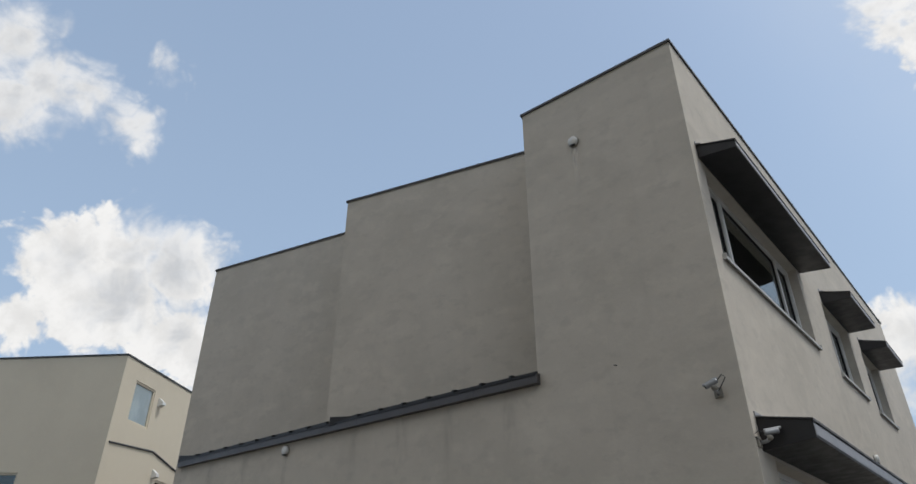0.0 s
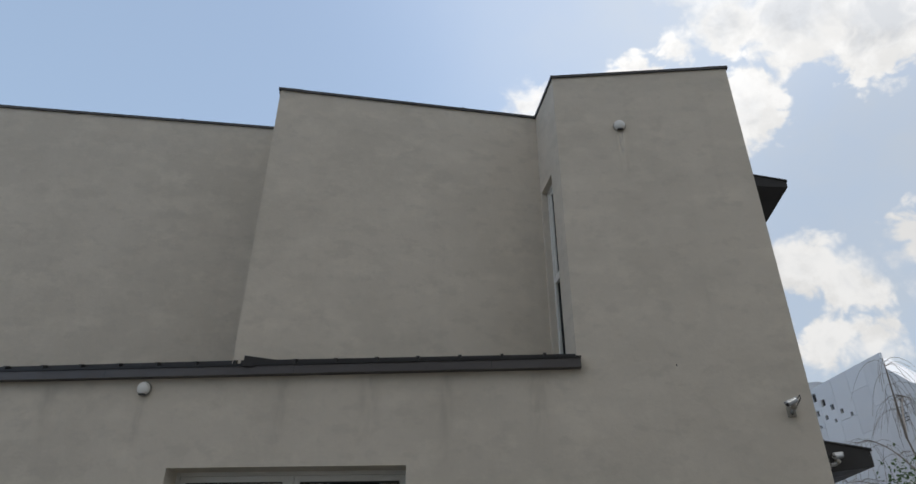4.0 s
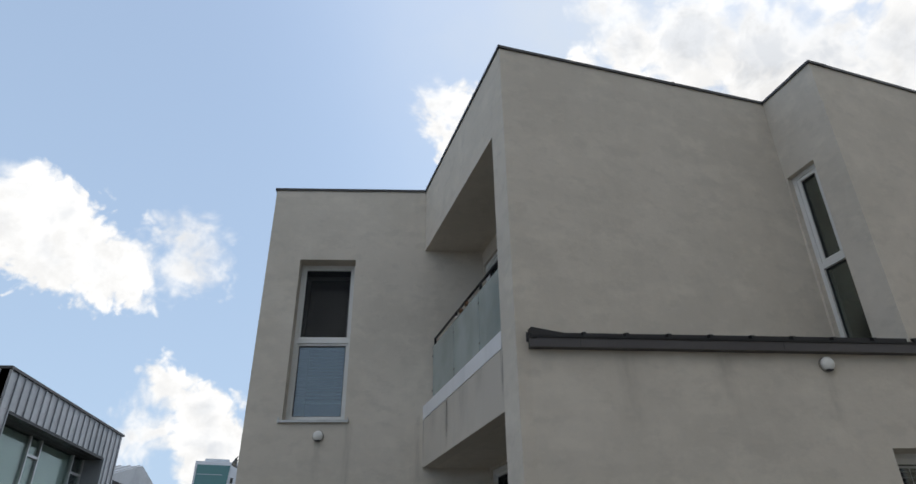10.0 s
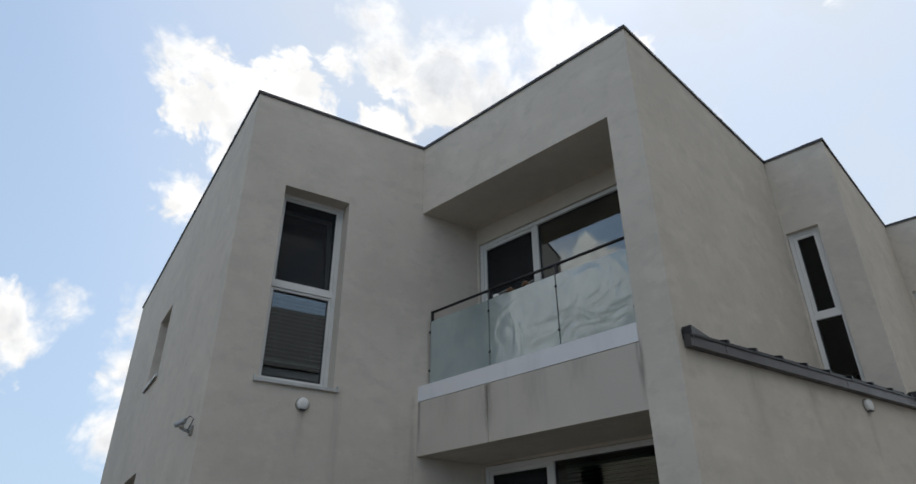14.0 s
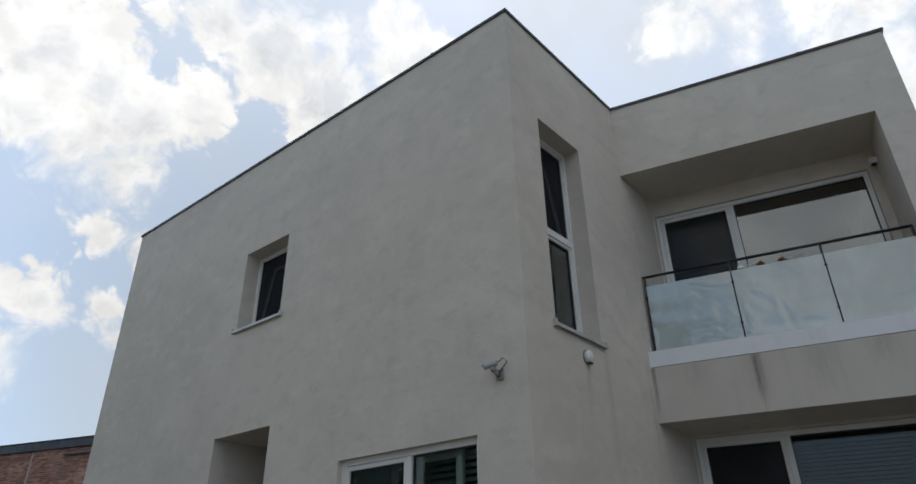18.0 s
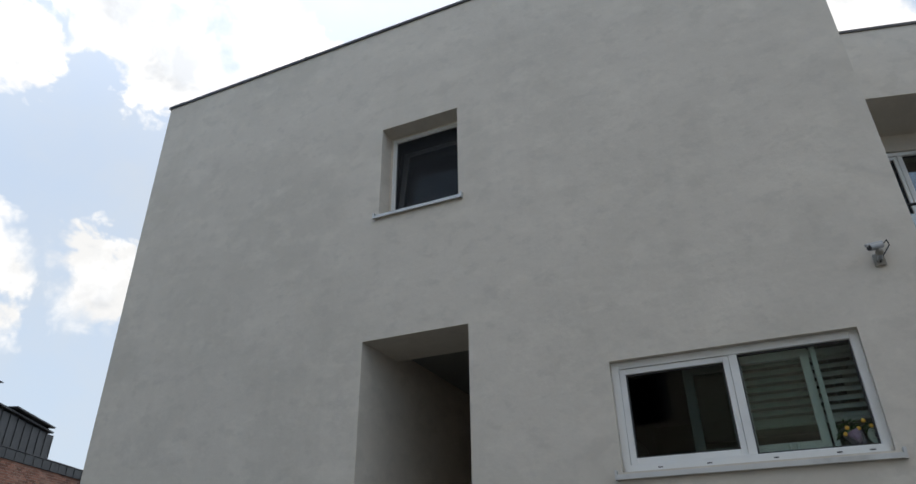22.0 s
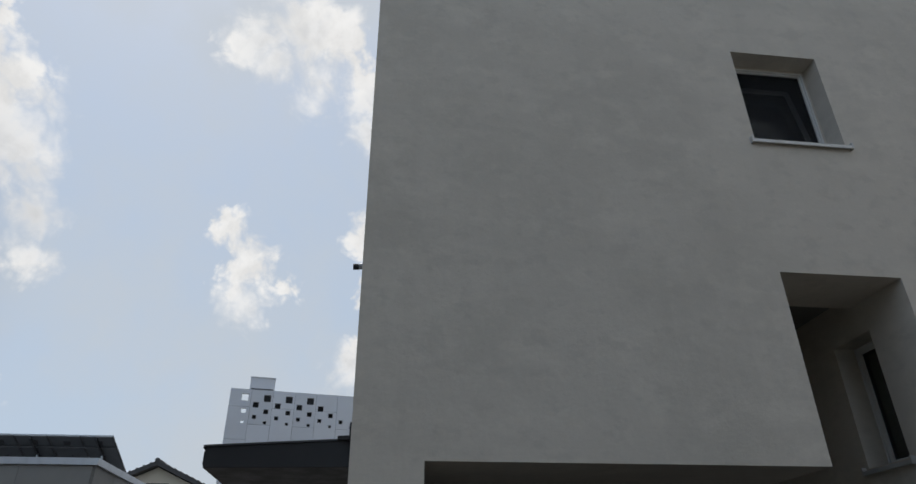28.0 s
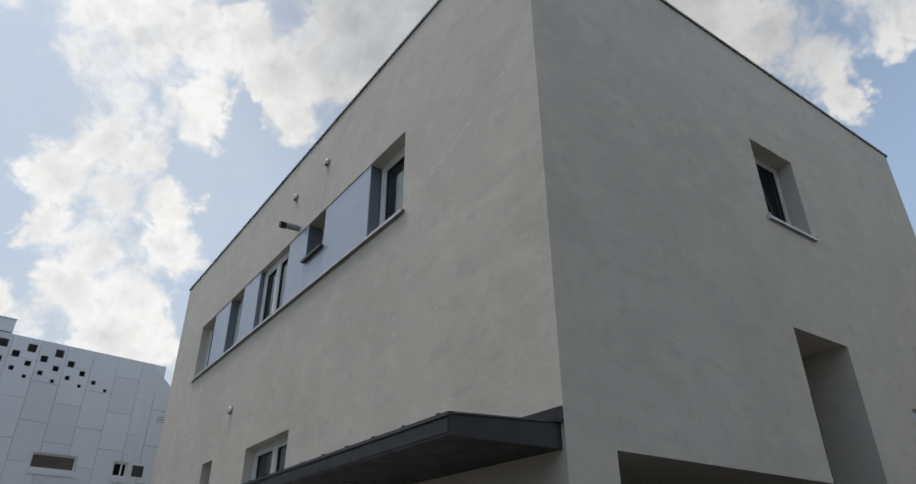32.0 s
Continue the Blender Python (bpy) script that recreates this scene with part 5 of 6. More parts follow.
for k in range(1, 4):
    part("parapet_pane", box(mQ, 0.25 + 1.3 * k, 1.51 + 1.3 * k, 0.75, 0.762, 6.7, 8.75), PALE_GLASS, wing, "clear glass parapet pane")
    part("pane_joint", box(mQ, 1.515 + 1.3 * k, 1.545 + 1.3 * k, 0.745, 0.767, 6.7, 8.75), ALU, wing)
part("terrace_floor", box(mQ, 0.3, QL, 0.61, 6.0, 6.55, 6.68), CAPPING, wing)

# cream building to the west
K0, KL, KR = (-24.0, 10.25), (-24.0 - 0.82 * 9, 10.25 - 0.57 * 9), (-24.0 - 0.53 * 4.95, 10.25 + 0.85 * 4.95)
cream = thing("cream_building", (-28.0, 12.0, 0.0), "cream rendered flat-roofed building with dark copings", "building")
mKL, mKR = frame_of(KL, K0), frame_of(K0, KR)
LL = span(KL, K0)
part("wall", walled(mKL, 0.0, LL, 0.0, 9.95, 0.25, [(LL - 4.2, LL - 2.75, 4.6, 6.0)], cut=(0, 0.25)), CREAM, cream)
part("wall", walled(mKR, 0.0, span(K0, KR), 0.0, 9.95, 0.25, [(0.82, 2.1, 7.86, 9.30), (3.3, 4.6, 5.0, 6.3)], cut=(0.25, 0)), CREAM, cream)
part("roof", plate([(-24.3, 10.3), KL, (KL[0] - 2.6, KL[1] + 4.2), KR], 9.6, 9.75), CAPPING, cream)
part("coping", box(mKL, -0.02, LL + 0.02, -0.03, 0.28, 9.95, 10.01), BLACK_CLAD, cream)
part("coping", box(mKR, -0.02, span(K0, KR), -0.03, 0.28, 9.952, 10.012), BLACK_CLAD, cream)
part("back_wall", box(frame_of(KR, (KL[0] - 2.6, KL[1] + 4.2)), 0.26, 8.9, 0.0, 0.25, 0.0, 9.94), CREAM, cream)
part("ledge", tube([mKR @ Vector((0.15, -0.01, 6.98)), mKR @ Vector((2.75, -0.02, 7.2)), mKR @ Vector((4.94, -0.01, 6.76))], 0.035, 6), CAPPING, cream, "thin bent metal ledge")
for m, u0, u1, z0, z1 in ((mKR, 0.82, 2.1, 7.86, 9.30), (mKR, 3.3, 4.6, 5.0, 6.3), (mKL, LL - 4.2, LL - 2.75, 4.6, 6.0)):
    w = part("window", ring(m, u0, u1, z0, z1, 0.03, 0.11, 0.07), CREAM, cream, "window with a pale frosted pane")
    part("pane", box(m, u0 + 0.07, u1 - 0.07, 0.07, 0.08, z0 + 0.07, z1 - 0.07), FILM if z0 > 7 else GLASS_DARK, w)
    part("backing", box(m, u0, u1, 0.2, 0.22, z0, z1), INSIDE if z0 > 7 else SASH_DARK, w)
hood = part("hood", prism(mKR, [(0.0, 9.12), (-0.2, 8.96), (-0.2, 8.86), (0.0, 8.80)], 2.38, 2.62), VENT, cream, "white angular vent hood")
part("hood", prism(mKR, [(0.0, 6.62), (-0.2, 6.46), (-0.2, 6.36), (0.0, 6.30)], 3.0, 3.2), VENT, cream, "white angular vent hood")
shed = thing("charcoal_shed", (-38.0, 23.0, 0.0), "charcoal clad flat block behind the cream building", "building")
part("body", box(Matrix(), -42.0, -34.85, 20.0, 26.0, 0.0, 9.1), BLACK_CLAD, shed)
part("coping", box(Matrix(), -42.05, -34.8, 19.95, 26.05, 9.1, 9.2), CAPPING, shed)
for k in range(14):
    part("seam", box(Matrix(), -41.8 + 0.5 * k, -41.77 + 0.5 * k, 19.97, 20.0, 0.0, 9.1), BLACK_CLAD, shed)

# zinc-clad building to the north-west
zinc = thing("zinc_building", (-27.0, 23.5, 0.0), "zinc-clad building with a deep glazed recess", "building")
mZ = frame_of((-23.95, 19.3), (-23.95, 27.6))
part("body", box(Matrix(), -33.0, -26.2, 19.6, 27.4, 0.0, 7.4), ZINC, zinc)
part("band", box(mZ, 0.0, 8.3, 0.03, 2.4, 6.87, 7.88), ZINC, zinc)
part("leg", box(mZ, 7.15, 8.3, 0.03, 2.4, 0.0, 6.866), ZINC, zinc)
part("leg", box(mZ, 0.0, 0.5, 0.03, 2.4, 0.0, 6.866), ZINC, zinc)
part("coping", box(mZ, -0.05, 8.35, -0.03, 2.4, 7.884, 7.96), CAPPING, zinc)
part("side", box(frame_of((-33, 19.3), (-23.95, 19.3)), 0.0, 9.0, 0.0, 0.25, 0.0, 7.88), ZINC, zinc)
k = 0.02
while k < 8.3:
    low = 0.0 if k > 7.15 or k < 0.5 else 6.87
    part("seam", box(mZ, k, k + 0.025, -0.012, 0.04, low, 7.885), ZINC, zinc)
    k += 0.405
k = 0.25
while k < 9:
    part("seam", box(frame_of((-33, 19.3), (-23.95, 19.3)), k, k + 0.025, -0.03, 0.01, 0.0, 7.885), ZINC, zinc)
    k += 0.405
for k in range(4):
    part("soffit_board", box(mZ, 0.5, 7.15, 0.05 + 0.25 * k, 0.28 + 0.25 * k, 6.80, 6.866), BLACK_CLAD, zinc)
PALE_BOARD = surface("pale_backing_board", (0.66, 0.70, 0.68), 0.7, spots=[(0.6, None, 0.4, 0.7, (0.58, 0.62, 0.60), 0.6)])
GLZ = [0.5, 3.3, 4.0, 6.3, 7.15]
for k, (u0, u1) in enumerate(zip(GLZ, GLZ[1:])):
    part("glazing", box(mZ, u0 + 0.03, u1 - 0.03, 0.75, 0.77, 0.0, 6.8), GLASS, zinc, "pane of the recessed glazing")
    # board added behind the glass, so the pane reads as pale or dark
    part("drawn_blind", box(mZ, u0 + 0.03, u1 - 0.03, 0.86, 0.87, 0.0, 6.78), PALE_BOARD if k < 3 else BLACK_CLAD, zinc)
    part("mullion", box(mZ, u1 - 0.03, u1 + 0.03, 0.69, 0.82, 0.0, 6.8), ALU, zinc)
    if k in (1, 3):
        part("transom", box(mZ, u0 + 0.03, u1 - 0.03, 0.70, 0.81, 6.2, 6.28), ALU, zinc)
low_roof = thing("low_zinc_roof", (-29.0, 38.0, 0.0), "low-pitched seamed metal roof farther off", "building")
part("walls", box(Matrix(), -34.0, -27.8, 36.2, 42.0, 0.0, 7.2), ZINC, low_roof)
mR = frame_of((-34.0, 35.7), (-25.4, 35.7))
part("roof", prism(mR, [(0.0, 7.62), (0.0, 7.9), (3.5, 8.9), (7.0, 7.9), (7.0, 7.62)], 0.0, 6.7), ZINC, low_roof)
for k in range(14):
    part("seam", prism(mR, [(0.0, 7.9), (0.0, 7.95), (3.5, 8.95), (3.5, 8.9)], 0.5 * k, 0.5 * k + 0.04), ZINC, low_roof)

tower = thing("glass_tower", (-67.0, 198.0, 0.0), "distant tower with teal glass and pale stone flank", "building")
TW = frame_of((-71.0, 193.3), (-60.0, 195.9))
part("stone_body", box(TW, 0.2, 11.4, 0.3, 14.0, 0.0, 38.2), WHITE_CLAD, tower)
bm = bmesh.new()
bm.faces.new([bm.verts.new(TW @ Vector(p)) for p in ((0.0, 0.0, 0.0), (6.0, 0.0, 0.0), (9.5, 0.0, 37.2), (0.8, 0.0, 37.2))])
part("curtain_wall", bm, TEAL_GLASS, tower)
for k in range(8):
    part("floor_line", box(TW, 0.5, 7.6, -0.1, 0.0, 8.0 + 3.8 * k, 8.15 + 3.8 * k), ALU, tower)
    part("window", box(TW, 9.9, 10.6, 0.1, 0.35, 6.0 + 3.8 * k, 7.4 + 3.8 * k), SASH_DARK, tower)
part("roof_plant", box(TW, 2.5, 9.0, 3.0, 9.0, 38.2, 39.4), ALU, tower)

# brick building to the north
KB = (-9.2, 30.9)
FAR = (KB[0] - 0.33 * 14, KB[1] + 0.944 * 14)
m1, m2 = frame_of(FAR, KB), frame_of(KB, (KB[0] + 0.927 * 11, KB[1] + 0.375 * 11))
L1 = span(FAR, KB)
brick = thing("brick_building", (-9.0, 36.0, 0.0), "old red brick building with charcoal metal eaves", "building")
part("mortar_wall", box(m1, 0.0, L1, 0.012, 0.3, 0.0, 6.817), MORTAR, brick)
part("mortar_wall", box(m2, 0.012, 6.8, 0.012, 0.3, 0.0, 5.24), MORTAR, brick)
part("core", box(m1, 0.3, L1 - 0.6, 0.3, 5.5, 0.0, 5.0), BLACK_CLAD, brick)
part("core", box(m2, 0.2, 2.95, 0.21, 2.6, 0.0, 6.2), BLACK_CLAD, brick)
part("core", box(m1, 0.3, L1 - 0.35, 0.3, 0.9, 5.0, 6.7), BLACK_CLAD, brick)
k = 0.0
while k < L1 - 0.1:
    part("eaves_sheet", box(m1, k, min(k + 0.395, L1 + 0.1), -0.10, 0.2, 6.817, 7.091), BLACK_CLAD, brick)
    part("eaves_seam", box(m1, k + 0.395, k + 0.40, -0.108, 0.2, 6.815, 7.103), BLACK_CLAD, brick)
    k += 0.4
part("eaves_cap", box(m1, 0.0, L1 + 0.12, -0.125, 0.3, 7.107, 7.138), CAPPING, brick)
slant = m2 @ Matrix.Translation((0, 0, 6.55)) @ Matrix.Rotation(radians(4.9), 4, "Y")
k = 0.02
while k < 3.0:
    top = 6.545 - 0.0857 * (k + 0.37)
    part("wall_sheet", box(m2, k, k + 0.363, -0.03, 0.2, 5.5, top), BLACK_CLAD, brick)
    part("wall_seam", box(m2, k + 0.363, k + 0.37, -0.05, 0.2, 5.5, top + 0.012), CAPPING, brick)
    k += 0.37
k = 0.0
while k < 6.7:
    part("skirt_sheet", box(m2, k, k + 0.44, -0.06, 0.2, 5.215, 5.49), BLACK_CLAD, brick)
    part("skirt_seam", box(m2, k + 0.44, k + 0.448, -0.072, 0.2, 5.213, 5.498), CAPPING, brick)
    k += 0.448
part("skirt_cap", box(m2, -0.02, 6.8, -0.085, 0.3, 5.502, 5.53), CAPPING, brick)
part("roof_slab", box(slant, -0.02, 3.14, -0.16, 2.4, 0.0, 0.05), BLACK_CLAD, brick)
part("roof_slab", box(slant, 0.95, 2.95, -0.30, 1.2, 0.10, 0.14), BLACK_CLAD, brick)
part("slab_bracket", box(slant, 2.7, 2.78, -0.24, 0.1, 0.052, 0.098), BLACK_CLAD, brick)
part("light_globe", dome(m2 @ Matrix.Translation((0.45, -0.02, 4.889)), 0.055, 0.06), CAPPING, brick)
part("light_globe", dome(m2 @ Matrix.Translation((0.66, -0.02, 4.889)), 0.055, 0.06), CAPPING, brick)

# panel-clad neighbour with solar panels, and a gabled house behind
PANEL_WALL = surface("grey_wall_panels", (0.27, 0.265, 0.25), 0.8, random_tone=0.1, spots=[(0.7, None, 0.4, 0.7, (0.23, 0.226, 0.215), 0.7)], bump=[(14.0, 0.002)])
flat = thing("panel_clad_building", (4.0, 30.0, 0.0), "low grey panel-clad building with flat roof", "building")
part("core", box(Matrix(), 0.8, 7.8, 26.0, 39.8, 0.0, 4.7), PANEL_WALL, flat)
for k in range(7):
    for j in range(8):
        part("wall_panel", box(Matrix(), 0.74, 0.796, 26.0 + 1.97 * k, 27.96 + 1.97 * k, 0.6 * j, 0.592 + 0.6 * j), PANEL_WALL, flat)
        if k < 4:
            part("wall_panel", box(Matrix(), 0.8 + 1.7 * k, 2.49 + 1.7 * k, 25.94, 25.996, 0.6 * j, 0.592 + 0.6 * j), PANEL_WALL, flat)
part("coping", plate([(0.66, 25.86), (7.9, 25.86), (7.9, 39.9), (0.66, 39.9)], 4.8, 4.99), ALU, flat)
array = thing("solar_array", (5.0, 33.0, 5.0), "row of tilted solar panels seen from below", "solar panel", kind="")
mA = frame_of((4.0, 40.5), (4.0, 26.8))
for k in range(13):
    a = 0.05 + 1.05 * k
    sheet = part("solar_panel", prism(mA, [(0.0, 6.29), (0.0, 6.325), (2.3, 5.365), (2.3, 5.33)], a, a + 1.03), SOLAR, array)
    part("rim", prism(mA, [(-0.012, 6.285), (-0.012, 6.332), (0.03, 6.315), (0.03, 6.265)], a, a + 1.03), ALU, sheet)
    part("junction_box", prism(mA, [(0.25, 6.14), (0.25, 6.185), (0.42, 6.12), (0.42, 6.07)], a + 0.42, a + 0.62), SASH_DARK, sheet)
    part("clip", prism(mA, [(1.05, 5.83), (1.05, 5.86), (1.15, 5.82), (1.15, 5.79)], a + 0.49, a + 0.55), SASH_DARK, sheet)
    part("frame_bar", prism(mA, [(0.0, 6.25), (0.0, 6.29), (2.3, 5.33), (2.3, 5.29)], a + 1.0, a + 1.045), CAPPING, sheet)
for v, z in ((0.5, 6.0), (1.9, 5.42)):
    part("cross_rail", box(mA, 0.0, 13.7, v, v + 0.05, z, z + 0.05), CAPPING, array)
for k in range(7):
    part("support", prism(mA, [(0.05, 6.24), (0.1, 6.24), (2.25, 5.33), (2.25, 5.26), (0.05, 6.18)], 0.5 + 2.1 * k, 0.56 + 2.1 * k), CAPPING, array)
    part("strut", box(mA, 0.5 + 2.1 * k, 0.56 + 2.1 * k, 0.9, 0.96, 4.99, 5.88), ALU, array)
    part("strut", box(mA, 0.5 + 2.1 * k, 0.56 + 2.1 * k, 2.1, 2.16, 4.99, 5.34), ALU, array)

gable = thing("gabled_house", (17.5, 28.0, 0.0), "plain house with dark tiled gable roof", "house")
mG = frame_of((13.4, 32.6), (13.4, 23.2))
bm = bmesh.new()
pts = [(0.3, 0.0), (9.1, 0.0), (9.1, 4.9), (4.7, 6.9), (0.3, 4.9)]
fr = [bm.verts.new(mG @ Vector((u, 0.0, z))) for u, z in pts]
bk = [bm.verts.new(mG @ Vector((u, 9.0, z))) for u, z in pts]
for i in range(5):
    bm.faces.new((fr[i], fr[(i + 1) % 5], bk[(i + 1) % 5], bk[i]))
bm.faces.new(fr)
bm.faces.new(bk[::-1])
bmesh.ops.recalc_face_normals(bm, faces=bm.faces)
part("wall", bm, CREAM, gable)
for s in (-1, 1):
    bm = bmesh.new()
    sec = [(4.7, 6.95), (4.7, 7.15), (4.7 + 5.0 * s, 4.88), (4.7 + 5.0 * s, 4.68)]
    f0 = [bm.verts.new(mG @ Vector((u, -0.4, z))) for u, z in sec]
    f1 = [bm.verts.new(mG @ Vector((u, 9.4, z))) for u, z in sec]
    for i in range(4):
        bm.faces.new((f0[i], f0[(i + 1) % 4], f1[(i + 1) % 4], f1[i]))
    bm.faces.new(f0)
    bm.faces.new(f1[::-1])
    bmesh.ops.recalc_face_normals(bm, faces=bm.faces)
    slope = part("roof_slope", bm, ROOF_TILE, gable)
    for k in range(18):
        f = k / 18
        part("tile_edge", tube([mG @ Vector((4.7 + 5.0 * s * f, -0.42, 7.15 - 2.27 * f)), mG @ Vector((4.7 + 5.0 * s * f, 9.4, 7.15 - 2.27 * f))], 0.05, 6), ROOF_TILE, slope)
part("ridge", tube([mG @ Vector((4.7, -0.45, 7.16)), mG @ Vector((4.7, 9.4, 7.16))], 0.11, 8), ROOF_TILE, gable)
part("attic_vent", ring(mG, 4.3, 5.3, 5.75, 6.2, -0.03, 0.03, 0.05), CAPPING, gable)
part("attic_pane", box(mG, 4.35, 5.25, -0.01, 0.01, 5.8, 6.15), SASH_DARK, gable)

# the house across the lane, south of the path, that the panes mirror
def lane_house(x0, x1, y0, y1, eaves, ridge, storeys, hip, label):
    """A plain rendered house with a tile roof, hipped by hip metres, and rows of windows on its north front."""
    t = thing("lane_house", ((x0 + x1) / 2, (y0 + y1) / 2, 0.0), label, "house")
    part("wall", box(Matrix(), x0, x1, y0, y1, 0.0, eaves), CREAM, t)
    part("eaves", box(Matrix(), x0 - 0.4, x1 + 0.4, y0 - 0.4, y1 + 0.4, eaves + 0.004, eaves + 0.28), WHITE_BAND, t)
    bm = bmesh.new()
    z, mid, in_x = eaves + 0.28, (y0 + y1) / 2, hip
    base = [bm.verts.new(p) for p in ((x0 - 0.6, y0 - 0.6, z), (x1 + 0.6, y0 - 0.6, z), (x1 + 0.6, y1 + 0.6, z), (x0 - 0.6, y1 + 0.6, z))]
    tops = [bm.verts.new(p) for p in ((x0 + in_x, mid, ridge), (x1 - in_x, mid, ridge))]
    for q in ((base[0], base[1], tops[1], tops[0]), (base[2], base[3], tops[0], tops[1]), (base[1], base[2], tops[1]), (base[3], base[0], tops[0]), tuple(base[::-1])):
        bm.faces.new(q)
    bmesh.ops.recalc_face_normals(bm, faces=bm.faces)
    part("roof", bm, ROOF_TILE, t)
    m = frame_of((x1, y1), (x0, y1))
    for k in range(int((x1 - x0) / 3)):
        for s in range(storeys):
            w = part("window", ring(m, 0.9 + 3.1 * k, 2.5 + 3.1 * k, 1.2 + 3.2 * s, 2.7 + 3.2 * s, -0.05, 0.02, 0.07), UPVC, t)
            part("pane", box(m, 0.97 + 3.1 * k, 2.43 + 3.1 * k, -0.03, -0.02, 1.27 + 3.2 * s, 2.63 + 3.2 * s), SASH_DARK, w)
    return t


lane_house(-4.4, 8.0, -17.0, -4.6, 14.2, 17.4, 4, 4.5, "tall four-storey cream house with a dark tiled hip roof")
lane_house(-15.9, -5.0, -17.0, -6.5, 9.4, 14.4, 3, 0.2, "cream rendered house with a dark tiled gable roof")


# ---- trees by the east side ----
def bare_tree(base, height, rnd, label):
    """A leafless weeping tree: tapered trunk, arching limbs, hanging twigs."""
    t = thing("bare_tree", base, label, "tree")
    base = Vector(base)
    spine = [base + Vector((0.25 * math.sin(k * 0.5), 0.1 * k * 0.3, height * 0.62 * k / 6)) for k in range(7)]
    part("trunk", tube(spine, [0.05 - 0.006 * k for k in range(7)], 8), BARK, t)
    for i in range(9):
        start = spine[3 + i % 4]
        a = i * 2.4
        out = Vector((math.cos(a), math.sin(a), 0))
        pts = [start + out * (0.22 * k) + Vector((0, 0, 0.34 * k - 0.03 * k * k)) for k in range(7)]
        limb = part("limb", tube(pts, [0.02 - 0.0024 * k for k in range(7)], 6), BARK, t)
        bm = bmesh.new()
        for p in pts[2:]:
            for _ in range(5):
                d = Vector((rnd.uniform(-1, 1), rnd.uniform(-1, 1), 0)).normalized()
                n = rnd.uniform(0.5, 1.0)
                tw = [p + d * (0.16 * n * j) + Vector((0, 0, 0.10 * j - 0.05 * j * j)) * n for j in range(6)]
                side = d.cross(Vector((0, 0, 1))) * 0.0035
                for q0, q1 in zip(tw, tw[1:]):
                    bm.faces.new([bm.verts.new(v) for v in (q0 - side, q0 + side, q1 + side, q1 - side)])
                    bm.faces.new([bm.verts.new(v) for v in (q0 - Vector((0, 0, 0.0035)), q0 + Vector((0, 0, 0.0035)), q1 + Vector((0, 0, 0.0035)), q1 - Vector((0, 0, 0.0035)))])
        part("twigs", bm, BARK, limb)
    return t


bare_tree((1.3, 12.2, 0.0), 7.4, random.Random(3), "slender leafless weeping tree beside the white wing")
rnd = random.Random(8)
bush = thing("leafy_tree", (1.9, 11.4, 0.0), "small leafy green tree by the lane", "tree")
part("trunk", tube([(1.9, 11.4, 0.0), (1.92, 11.45, 1.5), (1.88, 11.4, 3.0)], [0.06, 0.05, 0.025], 8), BARK, bush)
for k in range(5):
    a = k * 1.3
    part("limb", tube([(1.9, 11.4, 1.8 + 0.25 * k), (1.9 + 0.4 * math.cos(a), 11.4 + 0.4 * math.sin(a), 2.6 + 0.25 * k)], [0.025, 0.01], 6), BARK, bush)
clumps = [Vector((1.9 + rnd.gauss(0, 0.5), 11.4 + rnd.gauss(0, 0.5), 3.1 + rnd.gauss(0, 0.45))) for _ in range(26)]
part("crown", leaf_cloud([c + Vector((rnd.gauss(0, 0.16), rnd.gauss(0, 0.16), rnd.gauss(0, 0.14))) for c in clumps for _ in range(170)], 0.07, rnd), LEAF, bush, "airy crown of small leaves")

# ---- bricks of the northern neighbour, last ----
def brick_mesh(length):
    bm = bmesh.new()
    add_box(bm, Matrix(), 0.0, length, 0.0, 0.05, 0.0, 0.062)
    mesh = bpy.data.meshes.new("brick")
    bm.to_mesh(mesh)
    bm.free()
    mesh.materials.append(BRICK)
    return mesh


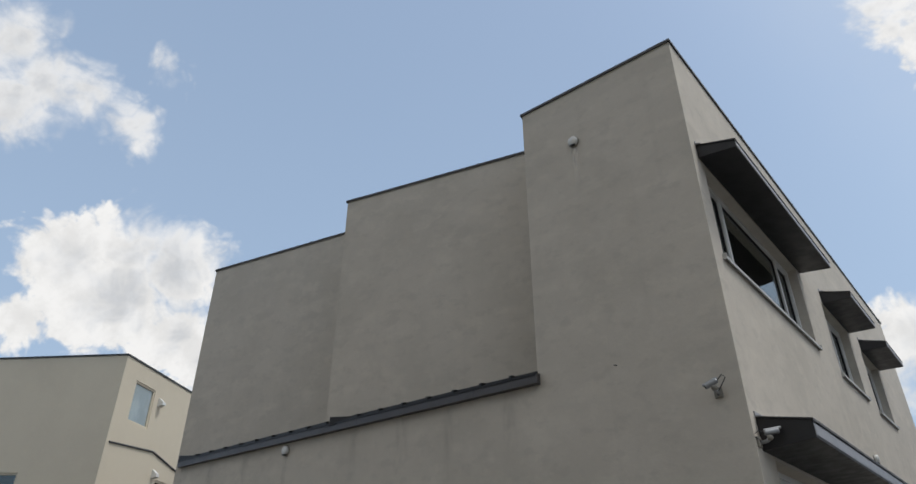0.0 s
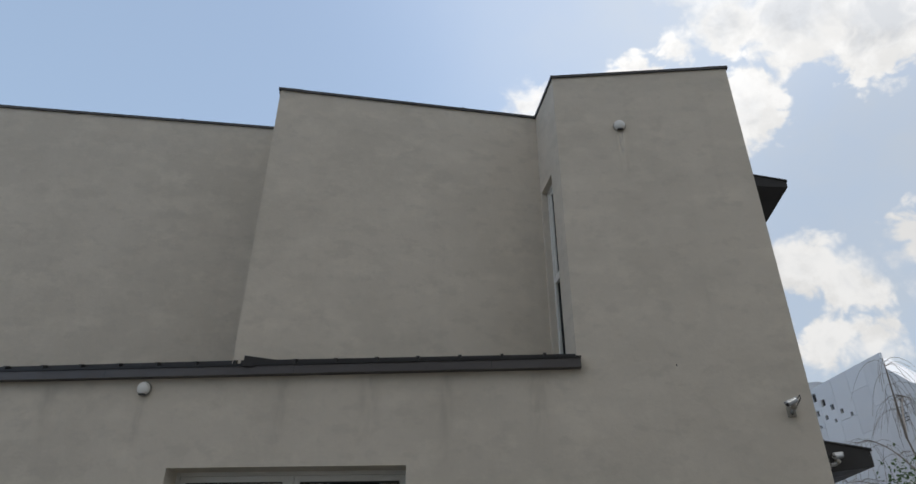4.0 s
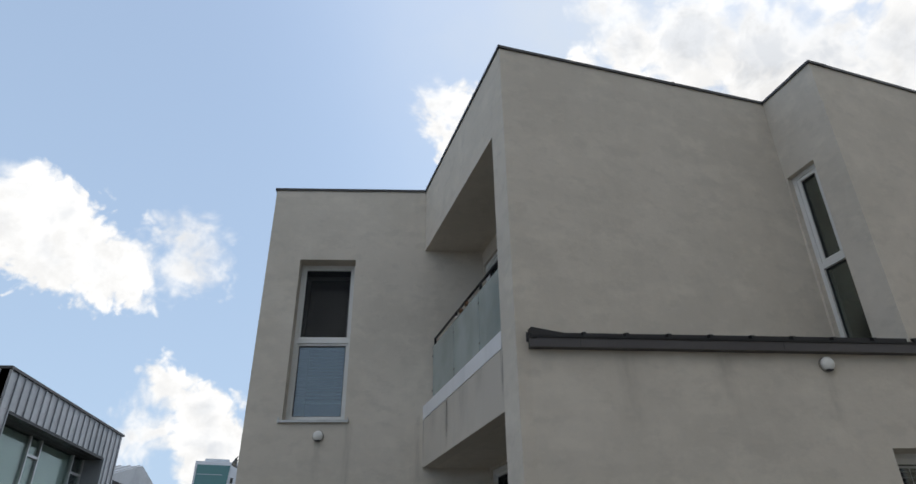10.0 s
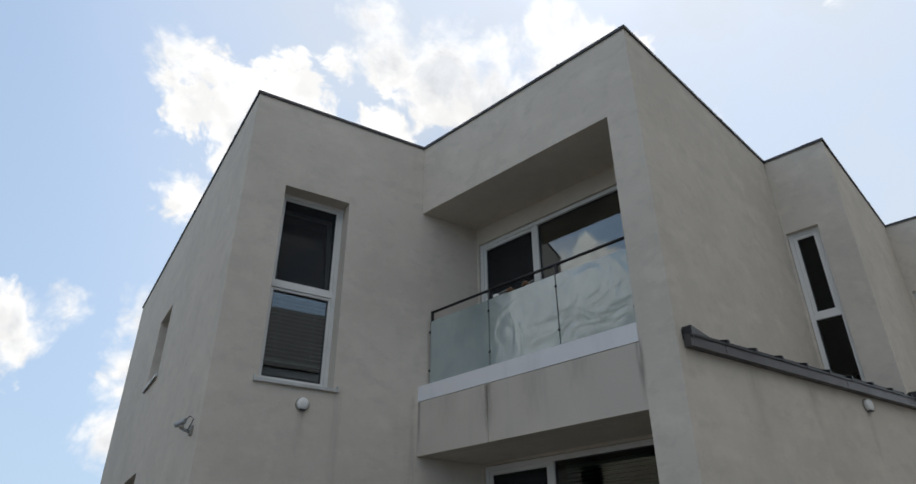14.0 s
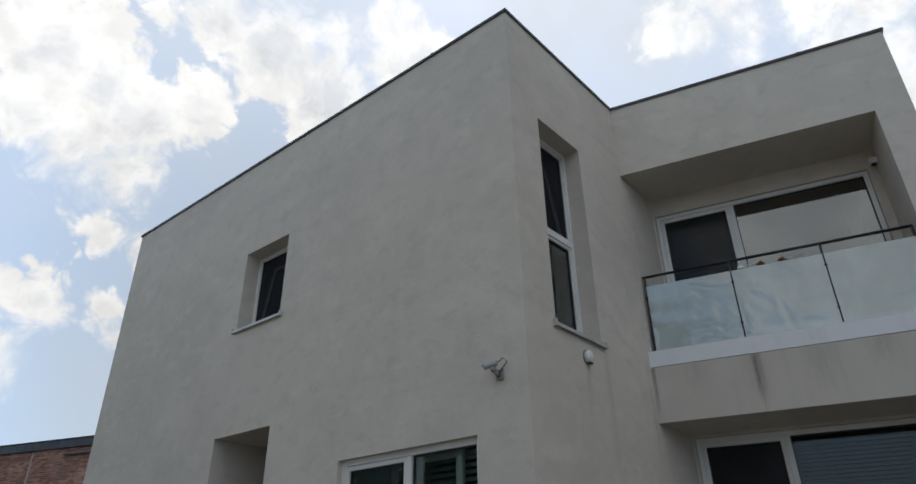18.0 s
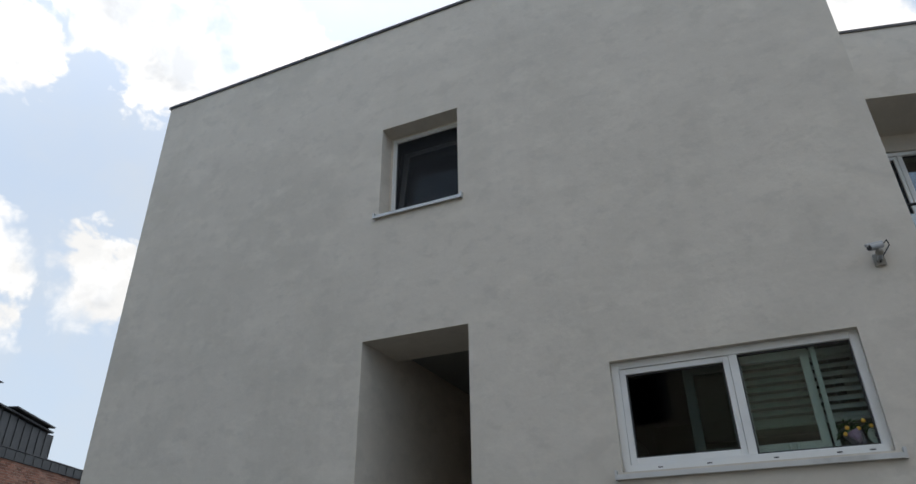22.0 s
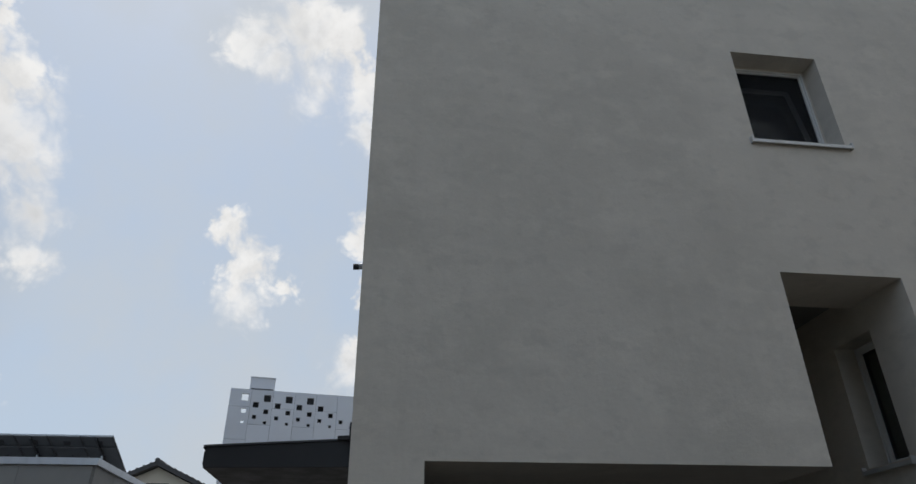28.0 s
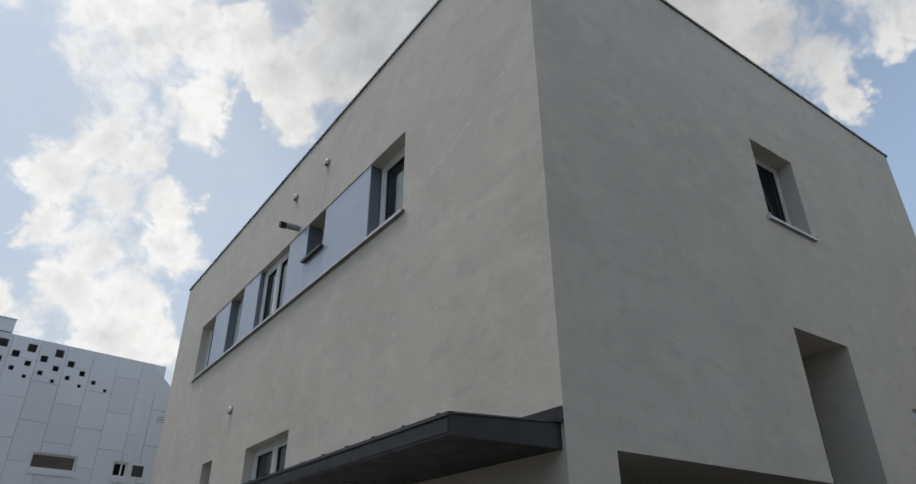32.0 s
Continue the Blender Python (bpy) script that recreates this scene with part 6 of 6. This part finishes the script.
def joined_bricks(m, u0, u1, z0, z1, rnd, skip):
    rows = []
    z, r = z0, 0
    while z < z1:
        u = u0 - (0.11 if r % 2 else 0.0)
        while u < u1:
            if not skip(u, z):
                rows.append((max(u, u0), min(u + 0.212, u1), z, rnd.uniform(-0.006, 0.004)))
            u += 0.224
        z += 0.074
        r += 1
    return rows


def lay(m, rows, mesh, parent):
    for u0, u1, z, out in rows:
        ob = new("brick", mesh)
        ob.parent = parent
        ob.matrix_parent_inverse = Matrix.Translation(-ORIGIN[parent.name])
        ob.matrix_basis = m @ Matrix.Translation((u0, out, z)) @ Matrix.Diagonal(((u1 - u0) / 0.212, 1, 1, 1))


def bulk(m, rows, name, parent):
    vs, fs = [], []
    for u0, u1, z, out in rows:
        b = len(vs)
        vs += [tuple(m @ Vector((u, v, w)) - ORIGIN[parent.name]) for w in (z, z + 0.062) for v in (out, 0.05) for u in (u0, u1)]
        fs += [tuple(b + i for i in q) for q in ((0, 2, 3, 1), (4, 5, 7, 6), (0, 1, 5, 4), (1, 3, 7, 5), (3, 2, 6, 7), (2, 0, 4, 6))]
    mesh = bpy.data.meshes.new(name)
    mesh.from_pydata(vs, [], fs)
    mesh.materials.append(BRICK_BULK)
    ob = new(name, mesh)
    ob.parent = parent
    return tagged(ob, kind="stuff")


def island_brick():
    m = BRICK.copy()
    m.name = "old_red_brick_far"
    for node in m.node_tree.nodes:
        if node.bl_idname == "ShaderNodeObjectInfo":
            geo = m.node_tree.nodes.new("ShaderNodeNewGeometry")
            for link in list(node.outputs["Random"].links):
                m.node_tree.links.new(geo.outputs["Random Per Island"], link.to_socket)
    return m


BRICK_BULK = island_brick()
rnd = random.Random(11)
near = joined_bricks(m1, L1 - 4.0, L1, 4.9, 6.78, rnd, lambda u, z: False)
few = [r for r in near if r[2] > 5.75 and r[0] > L1 - 4.0][:290]
lay(m1, few, brick_mesh(0.212), brick)
keep = set(few)
bulk(m1, [r for r in near if r not in keep] + joined_bricks(m1, 0.0, L1 - 4.1, 4.9, 6.78, rnd, lambda u, z: False), "brickwork", brick)
bulk(m2, joined_bricks(m2, 0.0, 6.8, 3.6, 5.19, rnd, lambda u, z: False), "brickwork", brick)
